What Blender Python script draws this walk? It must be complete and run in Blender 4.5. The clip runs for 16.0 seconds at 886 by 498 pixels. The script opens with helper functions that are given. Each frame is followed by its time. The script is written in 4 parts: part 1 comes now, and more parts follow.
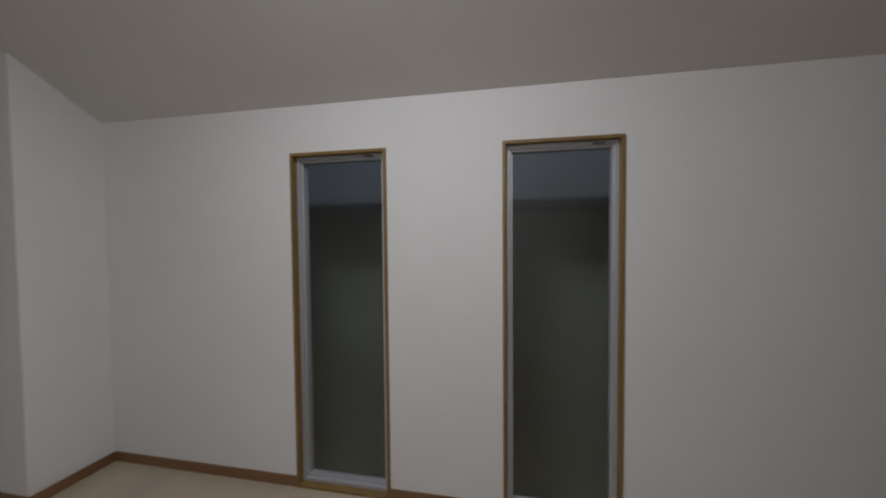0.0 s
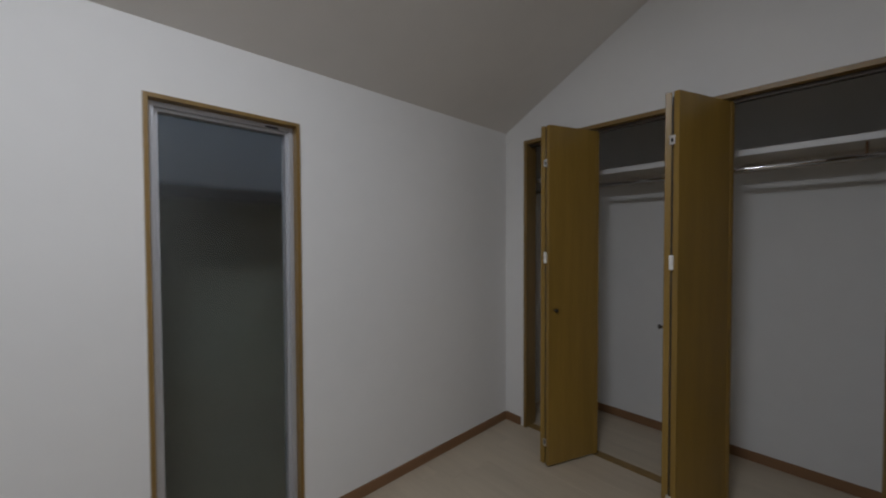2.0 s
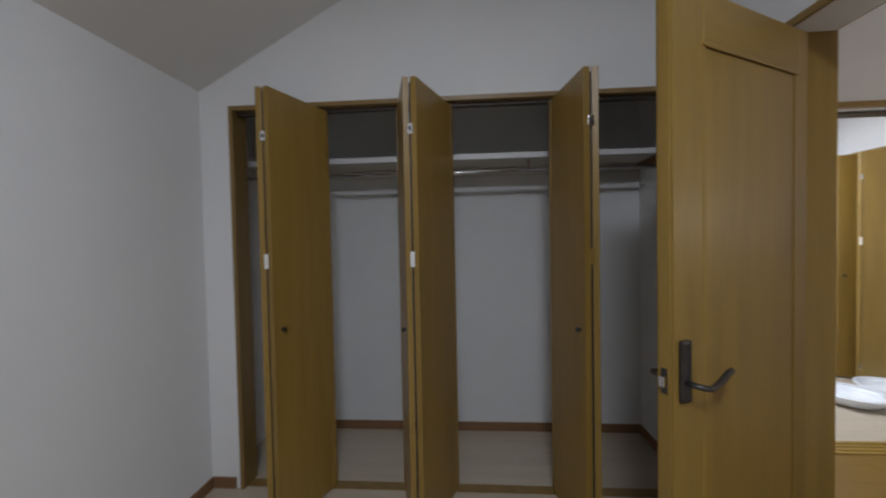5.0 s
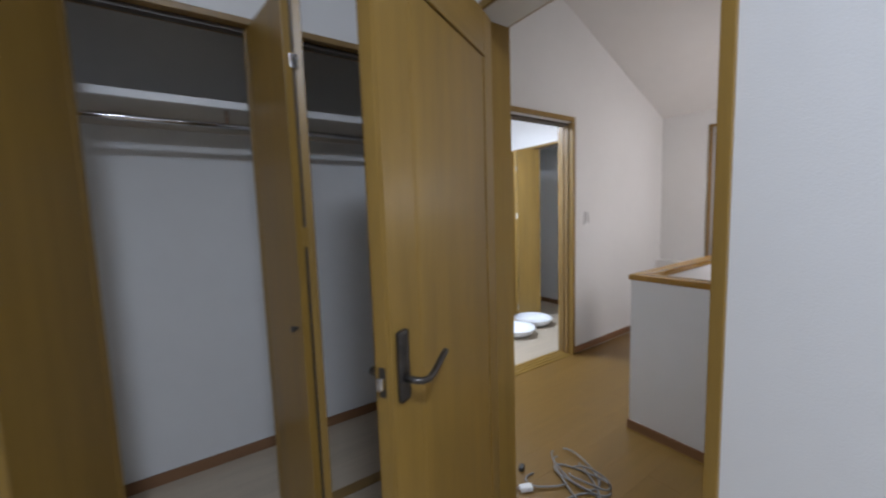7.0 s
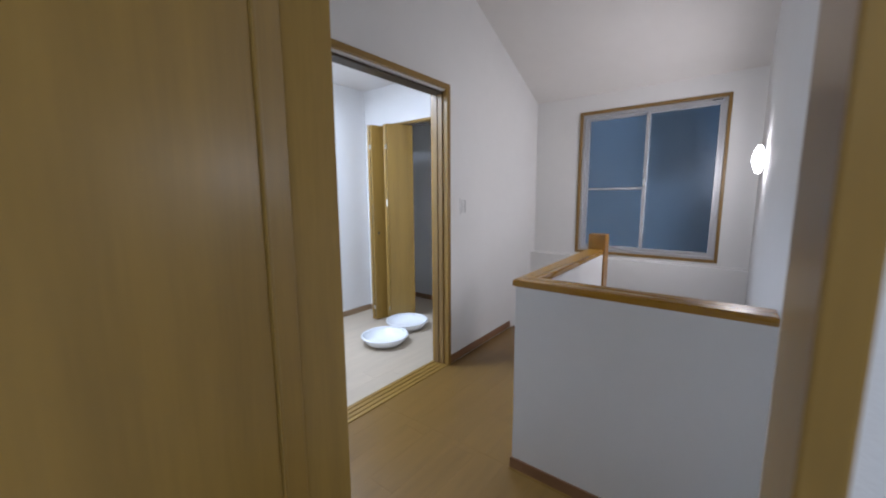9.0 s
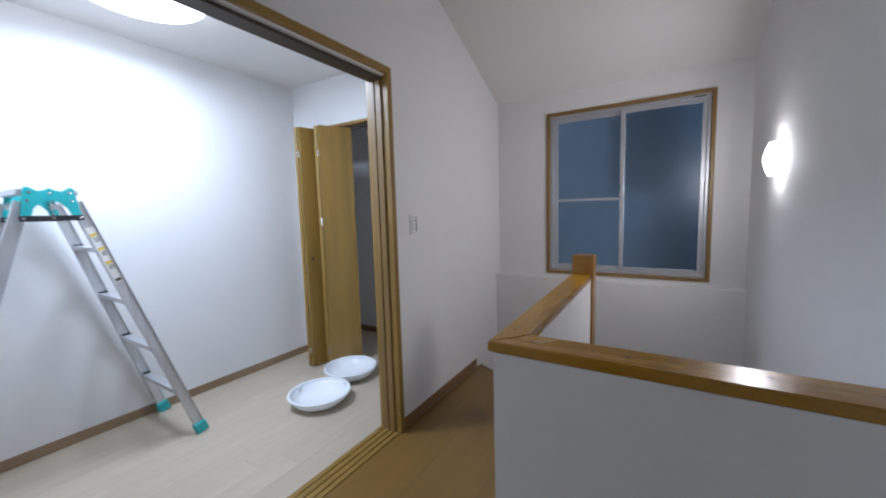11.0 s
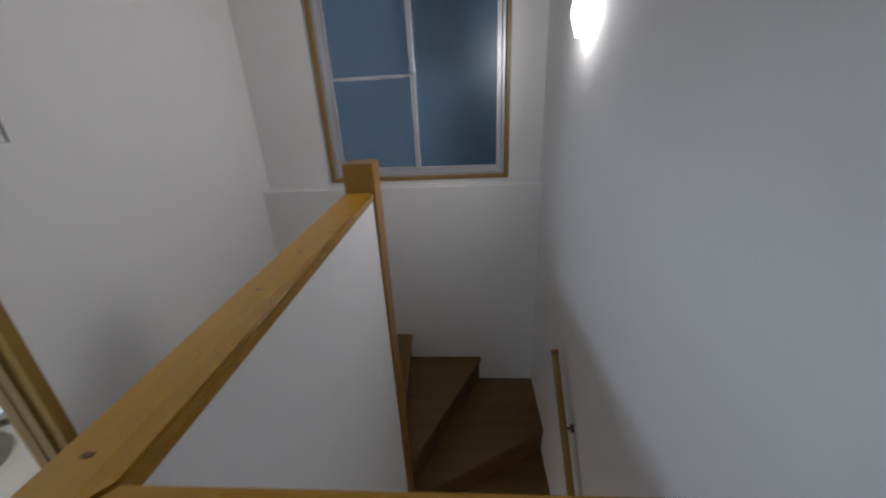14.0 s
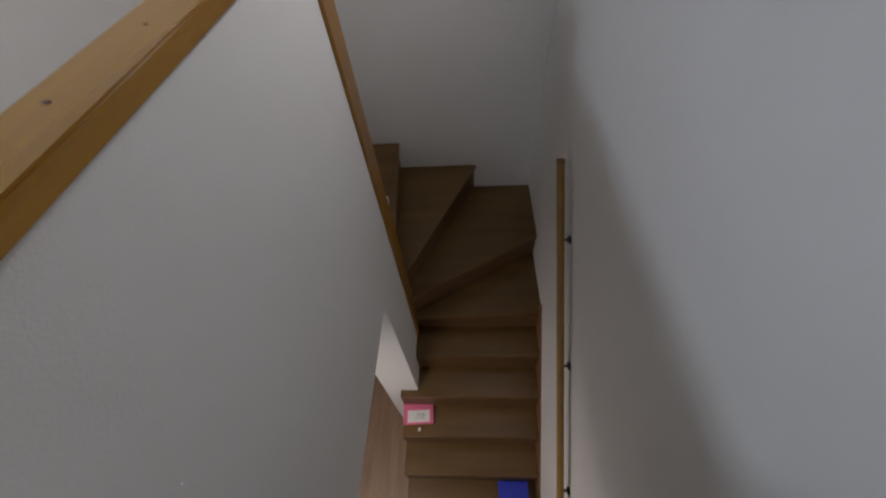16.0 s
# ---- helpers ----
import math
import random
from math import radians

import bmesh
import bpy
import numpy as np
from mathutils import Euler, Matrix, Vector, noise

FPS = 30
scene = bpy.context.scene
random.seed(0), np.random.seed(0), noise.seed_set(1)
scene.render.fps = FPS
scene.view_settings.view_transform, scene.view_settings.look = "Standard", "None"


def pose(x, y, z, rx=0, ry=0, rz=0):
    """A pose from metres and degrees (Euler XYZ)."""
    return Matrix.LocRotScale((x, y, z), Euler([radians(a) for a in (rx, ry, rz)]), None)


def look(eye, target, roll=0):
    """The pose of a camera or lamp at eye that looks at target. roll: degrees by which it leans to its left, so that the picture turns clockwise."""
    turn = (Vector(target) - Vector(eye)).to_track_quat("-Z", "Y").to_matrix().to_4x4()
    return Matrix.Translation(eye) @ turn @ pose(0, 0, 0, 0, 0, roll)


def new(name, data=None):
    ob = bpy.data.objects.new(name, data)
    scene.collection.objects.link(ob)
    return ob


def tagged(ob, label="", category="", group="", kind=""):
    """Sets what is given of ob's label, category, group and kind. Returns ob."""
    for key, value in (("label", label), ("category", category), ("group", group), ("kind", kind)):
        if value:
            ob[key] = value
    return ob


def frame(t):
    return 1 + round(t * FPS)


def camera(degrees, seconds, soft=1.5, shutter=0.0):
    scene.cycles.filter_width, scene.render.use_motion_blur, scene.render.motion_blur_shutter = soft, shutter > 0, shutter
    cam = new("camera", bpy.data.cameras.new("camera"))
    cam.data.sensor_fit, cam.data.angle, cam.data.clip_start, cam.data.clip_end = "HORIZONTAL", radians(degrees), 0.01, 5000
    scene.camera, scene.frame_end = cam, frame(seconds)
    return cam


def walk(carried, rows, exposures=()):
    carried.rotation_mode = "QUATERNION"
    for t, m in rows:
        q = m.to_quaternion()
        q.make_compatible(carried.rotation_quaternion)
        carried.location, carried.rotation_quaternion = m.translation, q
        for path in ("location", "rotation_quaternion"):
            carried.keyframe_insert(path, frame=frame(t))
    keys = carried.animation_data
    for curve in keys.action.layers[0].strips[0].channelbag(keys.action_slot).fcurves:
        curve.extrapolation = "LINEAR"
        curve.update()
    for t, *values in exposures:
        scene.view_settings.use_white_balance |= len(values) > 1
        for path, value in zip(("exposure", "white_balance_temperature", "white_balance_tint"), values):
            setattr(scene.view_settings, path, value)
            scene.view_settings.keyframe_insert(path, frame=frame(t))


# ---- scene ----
cam = camera(100.5, 16.0, 2.0, 0.5)
PATH = [
    (0, (0.344, 0.133, 1.407), (-0.06, 2.091, 1.337), -0.5),
    (0.5, (0.254, 0.165, 1.387), (0.223, 2.165, 1.365), -0.1),
    (1, (0.169, 0.206, 1.366), (0.786, 2.108, 1.404), -2.3),
    (1.5, (0.121, 0.245, 1.355), (1.227, 1.911, 1.343), -1.8),
    (2, (0.14, 0.29, 1.339), (1.51, 1.746, 1.291), -0.2),
    (2.5, (0.181, 0.376, 1.334), (1.66, 1.722, 1.303), -0.9),
    (3, (0.24, 0.424, 1.334), (1.845, 1.615, 1.292), -0.7),
    (3.5, (0.285, 0.472, 1.323), (2.045, 1.42, 1.278), 0.6),
    (6, (0.611, 0.569, 1.31), (2.56, 0.137, 1.194), -2.0),
    (6.5, (0.664, 0.476, 1.292), (2.511, -0.276, 1.137), -1.2),
    (7, (0.772, 0.358, 1.298), (2.424, -0.752, 1.104), -1.9),
    (7.5, (0.875, 0.247, 1.297), (2.347, -1.091, 1.093), -2.5),
    (8, (0.962, 0.091, 1.277), (2.319, -1.357, 1.029), -1.5),
    (10.5, (1.422, -0.612, 1.284), (2.524, -2.267, 1.073), -1.7),
    (11, (1.476, -0.748, 1.28), (2.52, -2.443, 1.084), -1.6),
    (11.5, (1.508, -0.877, 1.278), (2.396, -2.65, 1.017), -0.4),
    (12, (1.549, -1.04, 1.294), (2.149, -2.93, 1.036), -1.7),
    (12.5, (1.555, -1.195, 1.291), (1.881, -3.13, 0.906), -0.7),
    (13, (1.515, -1.359, 1.273), (1.784, -3.283, 0.797), -1.6),
    (13.5, (1.503, -1.466, 1.248), (1.788, -3.344, 0.622), -2.9),
    (14, (1.489, -1.563, 1.231), (1.625, -3.406, 0.466), -2.8),
    (14.5, (1.513, -1.678, 1.203), (1.462, -3.467, 0.309), -1.9),
    (15, (1.525, -1.761, 1.15), (1.439, -3.359, -0.049), -1.0),
    (15.5, (1.491, -1.81, 1.113), (1.554, -3.203, -0.32), -4.1),
    (16, (1.47, -1.821, 1.089), (1.61, -3.03, -0.498), -6.5),
]
EXPOSURES = [(0, -0.36, 7200, 18), (2, -0.22, 6900, 16), (3.5, -0.05, 6700, 16), (6, 0.5, 6350, 16), (8, 0.6, 5900, 16), (10.5, 0.26, 5750, 15), (13, 0.03, 5900, 14), (14.5, -0.1, 5950, 12), (16, -0.02, 6150, 14)]
walk(cam, [(t, look(e, g, r)) for t, e, g, r in PATH], EXPOSURES)

# ---- light ----
world = bpy.data.worlds.new("dusk")
scene.world = world
world.use_nodes = True
wn = world.node_tree
sky = wn.nodes.new("ShaderNodeTexSky")
sky.sky_type = "NISHITA"
sky.sun_disc = False
sky.sun_elevation = radians(6)
sky.sun_rotation = radians(90)
wn.links.new(sky.outputs[0], wn.nodes["Background"].inputs[0])
wn.nodes["Background"].inputs[1].default_value = 0.15


def area_lamp(name, m, size, power, color, spread=180):
    data = bpy.data.lights.new(name, "AREA")
    data.shape, data.size, data.energy, data.color, data.spread = "DISK", size, power, color, radians(spread)
    ob = new(name, data)
    ob.matrix_world = m
    return ob


LAMP1 = (-0.10, 0.50)
area_lamp("room_one_lamp_light", pose(LAMP1[0], LAMP1[1], 2.74), 0.45, 30, (0.80, 0.90, 1.0))
area_lamp("room_two_lamp_light", pose(3.70, -1.62, 2.33), 0.50, 26, (0.76, 0.88, 1.0))
area_lamp("lower_storey_lamp_light", pose(2.45, -1.55, -0.385), 0.40, 10.5, (1.0, 0.86, 0.72))
bulb = bpy.data.lights.new("sconce_light", "POINT")
bulb.energy, bulb.color, bulb.shadow_soft_size = 1.9, (1.0, 0.93, 0.86), 0.03
new("sconce_light", bulb).location = (1.075, -3.195, 1.50)
area_lamp("sconce_front_light", pose(1.105, -3.195, 1.50, 0, -90, 0), 0.34, 6.4, (1.0, 0.92, 0.83))


# ---- materials ----
def material(name, base, rough=0.5, metal=0.0, vary=0.06, scale=3.0, bump=0.0, bump_scale=200.0, grain=None, dark=None, emit=0.0, coat=0.0, per_piece=0.0, spec=0.5):
    """A node material: base colour with two scales of variation, optional long grain (axis stretch) and bump."""
    m = bpy.data.materials.new(name)
    m.use_nodes = True
    nt = m.node_tree
    b = nt.nodes["Principled BSDF"]
    tc = nt.nodes.new("ShaderNodeTexCoord")
    mp = nt.nodes.new("ShaderNodeMapping")
    nt.links.new(tc.outputs["Object"], mp.inputs[0])
    if per_piece:
        info = nt.nodes.new("ShaderNodeObjectInfo")
        add = nt.nodes.new("ShaderNodeVectorMath")
        add.operation = "MULTIPLY_ADD"
        nt.links.new(info.outputs["Random"], add.inputs[0])
        add.inputs[1].default_value = (37, 53, 11)
        nt.links.new(tc.outputs["Object"], add.inputs[2])
        nt.links.new(add.outputs[0], mp.inputs[0])
    if grain:
        mp.inputs["Scale"].default_value = grain
    big = nt.nodes.new("ShaderNodeTexNoise")
    big.inputs["Scale"].default_value = scale
    big.inputs["Detail"].default_value = 5
    nt.links.new(mp.outputs[0], big.inputs[0])
    fine = nt.nodes.new("ShaderNodeTexNoise")
    fine.inputs["Scale"].default_value = scale * 9
    fine.inputs["Detail"].default_value = 3
    nt.links.new(mp.outputs[0], fine.inputs[0])
    mixn = nt.nodes.new("ShaderNodeMath")
    mixn.operation = "MULTIPLY_ADD"
    nt.links.new(fine.outputs[0], mixn.inputs[0])
    mixn.inputs[1].default_value = 0.35
    nt.links.new(big.outputs[0], mixn.inputs[2])
    ramp = nt.nodes.new("ShaderNodeValToRGB")
    ramp.color_ramp.elements[0].position, ramp.color_ramp.elements[1].position = 0.45, 0.9
    lo = dark or tuple(c * (1 - 2 * vary) for c in base)
    hi = tuple(min(1, c * (1 + vary)) for c in base)
    ramp.color_ramp.elements[0].color, ramp.color_ramp.elements[1].color = (*lo, 1), (*hi, 1)
    nt.links.new(mixn.outputs[0], ramp.inputs[0])
    out = ramp.outputs[0]
    if per_piece:
        hsv = nt.nodes.new("ShaderNodeHueSaturation")
        mr = nt.nodes.new("ShaderNodeMapRange")
        mr.inputs["To Min"].default_value, mr.inputs["To Max"].default_value = 1 - per_piece, 1 + per_piece
        nt.links.new(info.outputs["Random"], mr.inputs[0])
        nt.links.new(mr.outputs[0], hsv.inputs["Value"])
        nt.links.new(out, hsv.inputs["Color"])
        out = hsv.outputs[0]
    nt.links.new(out, b.inputs["Base Color"])
    rr = nt.nodes.new("ShaderNodeMapRange")
    rr.inputs["To Min"].default_value, rr.inputs["To Max"].default_value = max(0.02, rough - 0.07), min(1, rough + 0.07)
    nt.links.new(big.outputs[0], rr.inputs[0])
    nt.links.new(rr.outputs[0], b.inputs["Roughness"])
    b.inputs["Metallic"].default_value = metal
    b.inputs["Specular IOR Level"].default_value = spec
    b.inputs["Coat Weight"].default_value = coat
    b.inputs["Coat Roughness"].default_value = 0.2
    if bump:
        bn = nt.nodes.new("ShaderNodeTexNoise")
        bn.inputs["Scale"].default_value = bump_scale
        bn.inputs["Detail"].default_value = 4
        nt.links.new((mp if grain else tc).outputs[0 if grain else "Object"], bn.inputs[0])
        bp = nt.nodes.new("ShaderNodeBump")
        bp.inputs["Strength"].default_value, bp.inputs["Distance"].default_value = bump, 0.002
        nt.links.new(bn.outputs[0], bp.inputs["Height"])
        nt.links.new(bp.outputs[0], b.inputs["Normal"])
    if emit:
        b.inputs["Emission Color"].default_value = (*base, 1)
        b.inputs["Emission Strength"].default_value = emit
    return m


def glass(name, tint, rough, weight=1.0):
    m = bpy.data.materials.new(name)
    m.use_nodes = True
    b = m.node_tree.nodes["Principled BSDF"]
    b.inputs["Base Color"].default_value = (*tint, 1)
    b.inputs["Transmission Weight"].default_value = weight
    b.inputs["Roughness"].default_value = rough
    b.inputs["IOR"].default_value = 1.45
    tex = m.node_tree.nodes.new("ShaderNodeTexNoise")
    tex.inputs["Scale"].default_value = 260
    bp = m.node_tree.nodes.new("ShaderNodeBump")
    bp.inputs["Strength"].default_value, bp.inputs["Distance"].default_value = 0.15, 0.001
    m.node_tree.links.new(tex.outputs[0], bp.inputs["Height"])
    m.node_tree.links.new(bp.outputs[0], b.inputs["Normal"])
    return m


WALLPAPER = material("white_wallpaper", (0.78, 0.775, 0.765), 0.85, vary=0.015, scale=1.2, bump=0.28, bump_scale=260, spec=0.2)
CEILING = material("ceiling_paper", (0.75, 0.725, 0.70), 0.9, vary=0.02, scale=1.0, bump=0.4, bump_scale=150, spec=0.15)
CLOSET_WALL = material("closet_paper", (0.74, 0.74, 0.735), 0.9, vary=0.02, scale=1.2, bump=0.35, bump_scale=170, spec=0.15)
OAK = material("oak_laminate", (0.29, 0.173, 0.036), 0.36, vary=0.09, scale=2.2, grain=(7, 7, 0.55), bump=0.06, bump_scale=60)
OAK_H = material("oak_laminate_level", (0.29, 0.173, 0.036), 0.36, vary=0.09, scale=2.2, grain=(7, 0.55, 7), bump=0.06, bump_scale=60)
OAK_X = material("oak_laminate_cross", (0.29, 0.173, 0.036), 0.36, vary=0.09, scale=2.2, grain=(0.55, 7, 7), bump=0.06, bump_scale=60)
TRIM = material("window_trim_wood", (0.25, 0.15, 0.045), 0.4, vary=0.1, scale=2.5, grain=(6, 6, 0.6))
BASE = material("baseboard_wood", (0.24, 0.125, 0.06), 0.45, vary=0.08, scale=3, grain=(1, 1, 6))
BASE_PALE = material("pale_baseboard_wood", (0.30, 0.205, 0.12), 0.45, vary=0.08, scale=3, grain=(1, 1, 6))
PLANK_PALE = material("pale_floor_board", (0.50, 0.425, 0.325), 0.42, vary=0.045, scale=2.6, grain=(6, 0.6, 6), bump=0.05, bump_scale=50, per_piece=0.025)
PLANK_HALL = material("hall_floor_board", (0.215, 0.122, 0.030), 0.31, vary=0.06, scale=2.6, grain=(6, 0.6, 6), bump=0.05, bump_scale=50, per_piece=0.035)
GROOVE_HALL = material("hall_floor_groove", (0.185, 0.104, 0.027), 0.5)
GROOVE = material("floor_groove", (0.30, 0.23, 0.15), 0.7)
STAIR = material("stair_tread_wood", (0.140, 0.079, 0.025), 0.34, vary=0.14, scale=2.2, grain=(0.7, 6, 6), bump=0.06, bump_scale=50)
RISER = material("stair_riser_wood", (0.12, 0.063, 0.024), 0.5, vary=0.12, scale=2.2, grain=(0.7, 6, 6))
PINE_Y = material("varnished_pine", (0.38, 0.192, 0.010), 0.28, dark=(0.29, 0.136, 0.006), scale=1.8, grain=(9, 0.7, 9), bump=0.04, bump_scale=40, coat=0.2)
PINE_X = material("varnished_pine_cross", (0.38, 0.192, 0.010), 0.28, dark=(0.29, 0.136, 0.006), scale=1.8, grain=(0.7, 9, 9), bump=0.04, bump_scale=40, coat=0.2)
PINE_Z = material("varnished_pine_upright", (0.32, 0.150, 0.014), 0.3, dark=(0.23, 0.098, 0.008), scale=1.8, grain=(9, 9, 0.7), coat=0.3)
KNOT = material("pine_knot", (0.09, 0.035, 0.012), 0.35, vary=0.2, scale=60)
SCUFF = material("scuffed_varnish", (0.50, 0.35, 0.18), 0.6, vary=0.15, scale=40)
ALU = material("window_aluminium", (0.56, 0.57, 0.60), 0.38, metal=0.55, vary=0.03)
CHROME = material("chrome", (0.75, 0.75, 0.76), 0.16, metal=1.0, vary=0.02)
LADDER_ALU = material("ladder_aluminium", (0.62, 0.63, 0.65), 0.36, metal=0.7, vary=0.05, scale=8, grain=(6, 6, 0.6))
BRONZE = material("dark_bronze", (0.085, 0.078, 0.072), 0.36, metal=0.75, vary=0.1, scale=20)
BLACK = material("black_plastic", (0.02, 0.02, 0.022), 0.45)
DARK_TRACK = material("dark_track", (0.055, 0.04, 0.028), 0.5)
TEAL = material("teal_plastic", (0.035, 0.42, 0.43), 0.42, vary=0.05, scale=10)
WHITE = material("white_plastic", (0.80, 0.80, 0.79), 0.35, vary=0.015)
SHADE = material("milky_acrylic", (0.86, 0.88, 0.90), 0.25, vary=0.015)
MELAMINE = material("white_shelf_edge", (0.80, 0.80, 0.80), 0.4, vary=0.01)
SHELF = material("shelf_board", (0.62, 0.58, 0.52), 0.5, vary=0.03)
GREY_CABLE = material("grey_cable", (0.22, 0.21, 0.20), 0.55, vary=0.06, scale=20)
PAPER = material("paper_label", (0.78, 0.77, 0.74), 0.6, vary=0.03, scale=20)
YELLOW = material("yellow_mark", (0.75, 0.55, 0.06), 0.5)
PINK = material("pink_card", (0.75, 0.16, 0.30), 0.5, vary=0.06, scale=15)
BLUE = material("blue_plastic", (0.03, 0.05, 0.55), 0.4, vary=0.05, scale=15)
GLOW = material("lit_lamp_cover", (0.95, 0.98, 1.0), 0.4, vary=0.01, emit=7.0)
SCONCE_GLOW = material("lit_sconce_shade", (1.0, 0.97, 0.92), 0.4, vary=0.01, emit=9.0)
LAMP_OPAL = material("opal_lamp_cover", (0.85, 0.92, 1.0), 0.4, vary=0.01, emit=3.0)
FROST_GREY = glass("frosted_glass_grey", (0.80, 0.86, 0.86), 0.13)
FROST_BLUE = glass("frosted_glass_blue", (0.70, 0.82, 0.95), 0.30)
NEIGHBOUR = material("neighbour_wall", (0.16, 0.175, 0.15), 0.8, vary=0.15, scale=1.2, bump=0.3, bump_scale=40)
NEIGHBOUR_BAND = material("neighbour_band", (0.05, 0.065, 0.09), 0.7, vary=0.1)
NEIGHBOUR_UP = material("neighbour_upper_wall", (0.48, 0.56, 0.70), 0.8, vary=0.08, scale=1.2)
NEIGHBOUR_BLUE = material("neighbour_blue_wall", (0.34, 0.47, 0.62), 0.8, vary=0.15, scale=0.9)
NEIGHBOUR_PANE = material("neighbour_window_pane", (0.15, 0.205, 0.27), 0.5, vary=0.1)
EARTH = material("ground_gravel", (0.15, 0.14, 0.12), 0.95, vary=0.2, scale=6, bump=0.8, bump_scale=60)


# ---- building helpers ----
def mesh_object(name, bm, mat, smooth=False):
    me = bpy.data.meshes.new(name)
    bmesh.ops.recalc_face_normals(bm, faces=bm.faces)
    bm.to_mesh(me)
    bm.free()
    for m in (mat if isinstance(mat, (list, tuple)) else [mat]):
        me.materials.append(m)
    if smooth:
        for p in me.polygons:
            p.use_smooth = True
    return new(name, me)


def part(name, bm, mat, parent, label="", smooth=False):
    ob = mesh_object(name, bm, mat, smooth)
    ob.parent = parent
    return tagged(ob, label)


def thing(name, at, label, category, group="", rz=0.0):
    e = new(name)
    e.empty_display_size = 0.1
    e.matrix_world = pose(at[0], at[1], at[2], 0, 0, rz)
    return tagged(e, label, category, group)


def structure(name, bm, mat, label="", category=""):
    return tagged(mesh_object(name, bm, mat), label, category, kind="structure")


def add_box(bm, x0, x1, y0, y1, z0, z1, bevel=0.0, m=None):
    made = bmesh.ops.create_cube(bm, size=1)["verts"]
    for v in made:
        v.co = Vector(((x0 + x1) / 2 + v.co.x * (x1 - x0), (y0 + y1) / 2 + v.co.y * (y1 - y0), (z0 + z1) / 2 + v.co.z * (z1 - z0)))
    if bevel:
        edges = list({e for v in made for e in v.link_edges})
        res = bmesh.ops.bevel(bm, geom=edges, offset=bevel, segments=2, affect="EDGES", profile=0.6)
        made = list({v for f in res["faces"] for v in f.verts} | {v for v in made if v.is_valid})
    if m is not None:
        bmesh.ops.transform(bm, matrix=m, verts=made)
    return made


def box(x0, x1, y0, y1, z0, z1, bevel=0.0, m=None):
    bm = bmesh.new()
    add_box(bm, x0, x1, y0, y1, z0, z1, bevel, m)
    return bm


def boxes(*rows, bevel=0.0):
    bm = bmesh.new()
    for r in rows:
        add_box(bm, *r, bevel)
    return bm


def prism(points, axis, a, b):
    """A solid from a 2D outline; axis is the one it is drawn out along, from a to b."""
    bm = bmesh.new()

    def place(p, w):
        return {"x": (w, p[0], p[1]), "y": (p[0], w, p[1]), "z": (p[0], p[1], w)}[axis]
    lo = [bm.verts.new(place(p, a)) for p in points]
    hi = [bm.verts.new(place(p, b)) for p in points]
    bm.faces.new(lo)
    bm.faces.new(hi)
    for i in range(len(points)):
        j = (i + 1) % len(points)
        bm.faces.new((lo[i], lo[j], hi[j], hi[i]))
    return bm


def lathe(profile, steps=40):
    """A solid of revolution round z from (radius, height) pairs."""
    bm = bmesh.new()
    rings = []
    for r, z in profile:
        if r < 1e-6:
            rings.append([bm.verts.new((0, 0, z))])
        else:
            rings.append([bm.verts.new((r * math.cos(6.28318531 * i / steps), r * math.sin(6.28318531 * i / steps), z)) for i in range(steps)])
    for a, b in zip(rings, rings[1:]):
        for i in range(steps):
            j = (i + 1) % steps
            vs = [a[i % len(a)], a[j % len(a)], b[j % len(b)], b[i % len(b)]]
            vs = list(dict.fromkeys(vs))
            if len(vs) > 2:
                bm.faces.new(vs)
    return bm


def tube(points, radius, steps=8, closed_ends=True):
    """A round bar along a line of points."""
    bm = bmesh.new()
    pts = [Vector(p) for p in points]
    rings = []
    for i, p in enumerate(pts):
        d = (pts[min(i + 1, len(pts) - 1)] - pts[max(i - 1, 0)]).normalized()
        q = d.to_track_quat("Z", "Y")
        rings.append([bm.verts.new(p + q @ Vector((radius * math.cos(6.28318531 * k / steps), radius * math.sin(6.28318531 * k / steps), 0))) for k in range(steps)])
    for a, b in zip(rings, rings[1:]):
        for k in range(steps):
            j = (k + 1) % steps
            bm.faces.new((a[k], a[j], b[j], b[k]))
    if closed_ends:
        bm.faces.new(rings[0])
        bm.faces.new(rings[-1])
    return bm


def moved(bm, m):
    bmesh.ops.transform(bm, matrix=m, verts=bm.verts)
    return bm


# ---- the plan, in metres ----
YW = 1.962          # window wall of room one
XC = 2.356          # closet front
XCB = 3.00          # closet back
YD, YH = -0.57, -0.733   # door wall: room face, hall face
XL = 1.015          # stair wall with the sconce
XR = 2.80           # hall wall with the sliding doorway
YF, YFL = -3.985, -3.885  # end wall, and its thicker lower part
XB = 4.40           # back wall of room two
YB = -2.985         # closet wall of room two
ZR2 = 2.42          # ceiling of room two
S1, Z1 = 0.545, 2.12
S2, Z2 = 0.42, 2.24
LOW = -2.74         # storey below
DOOR = (1.087, 1.894)
SLIDE = (-2.345, -0.86)
ZDOOR = 2.02


def roof1(y):
    return Z1 + S1 * (YW - y)


def roof2(y):
    return Z2 + S2 * (y - YF)


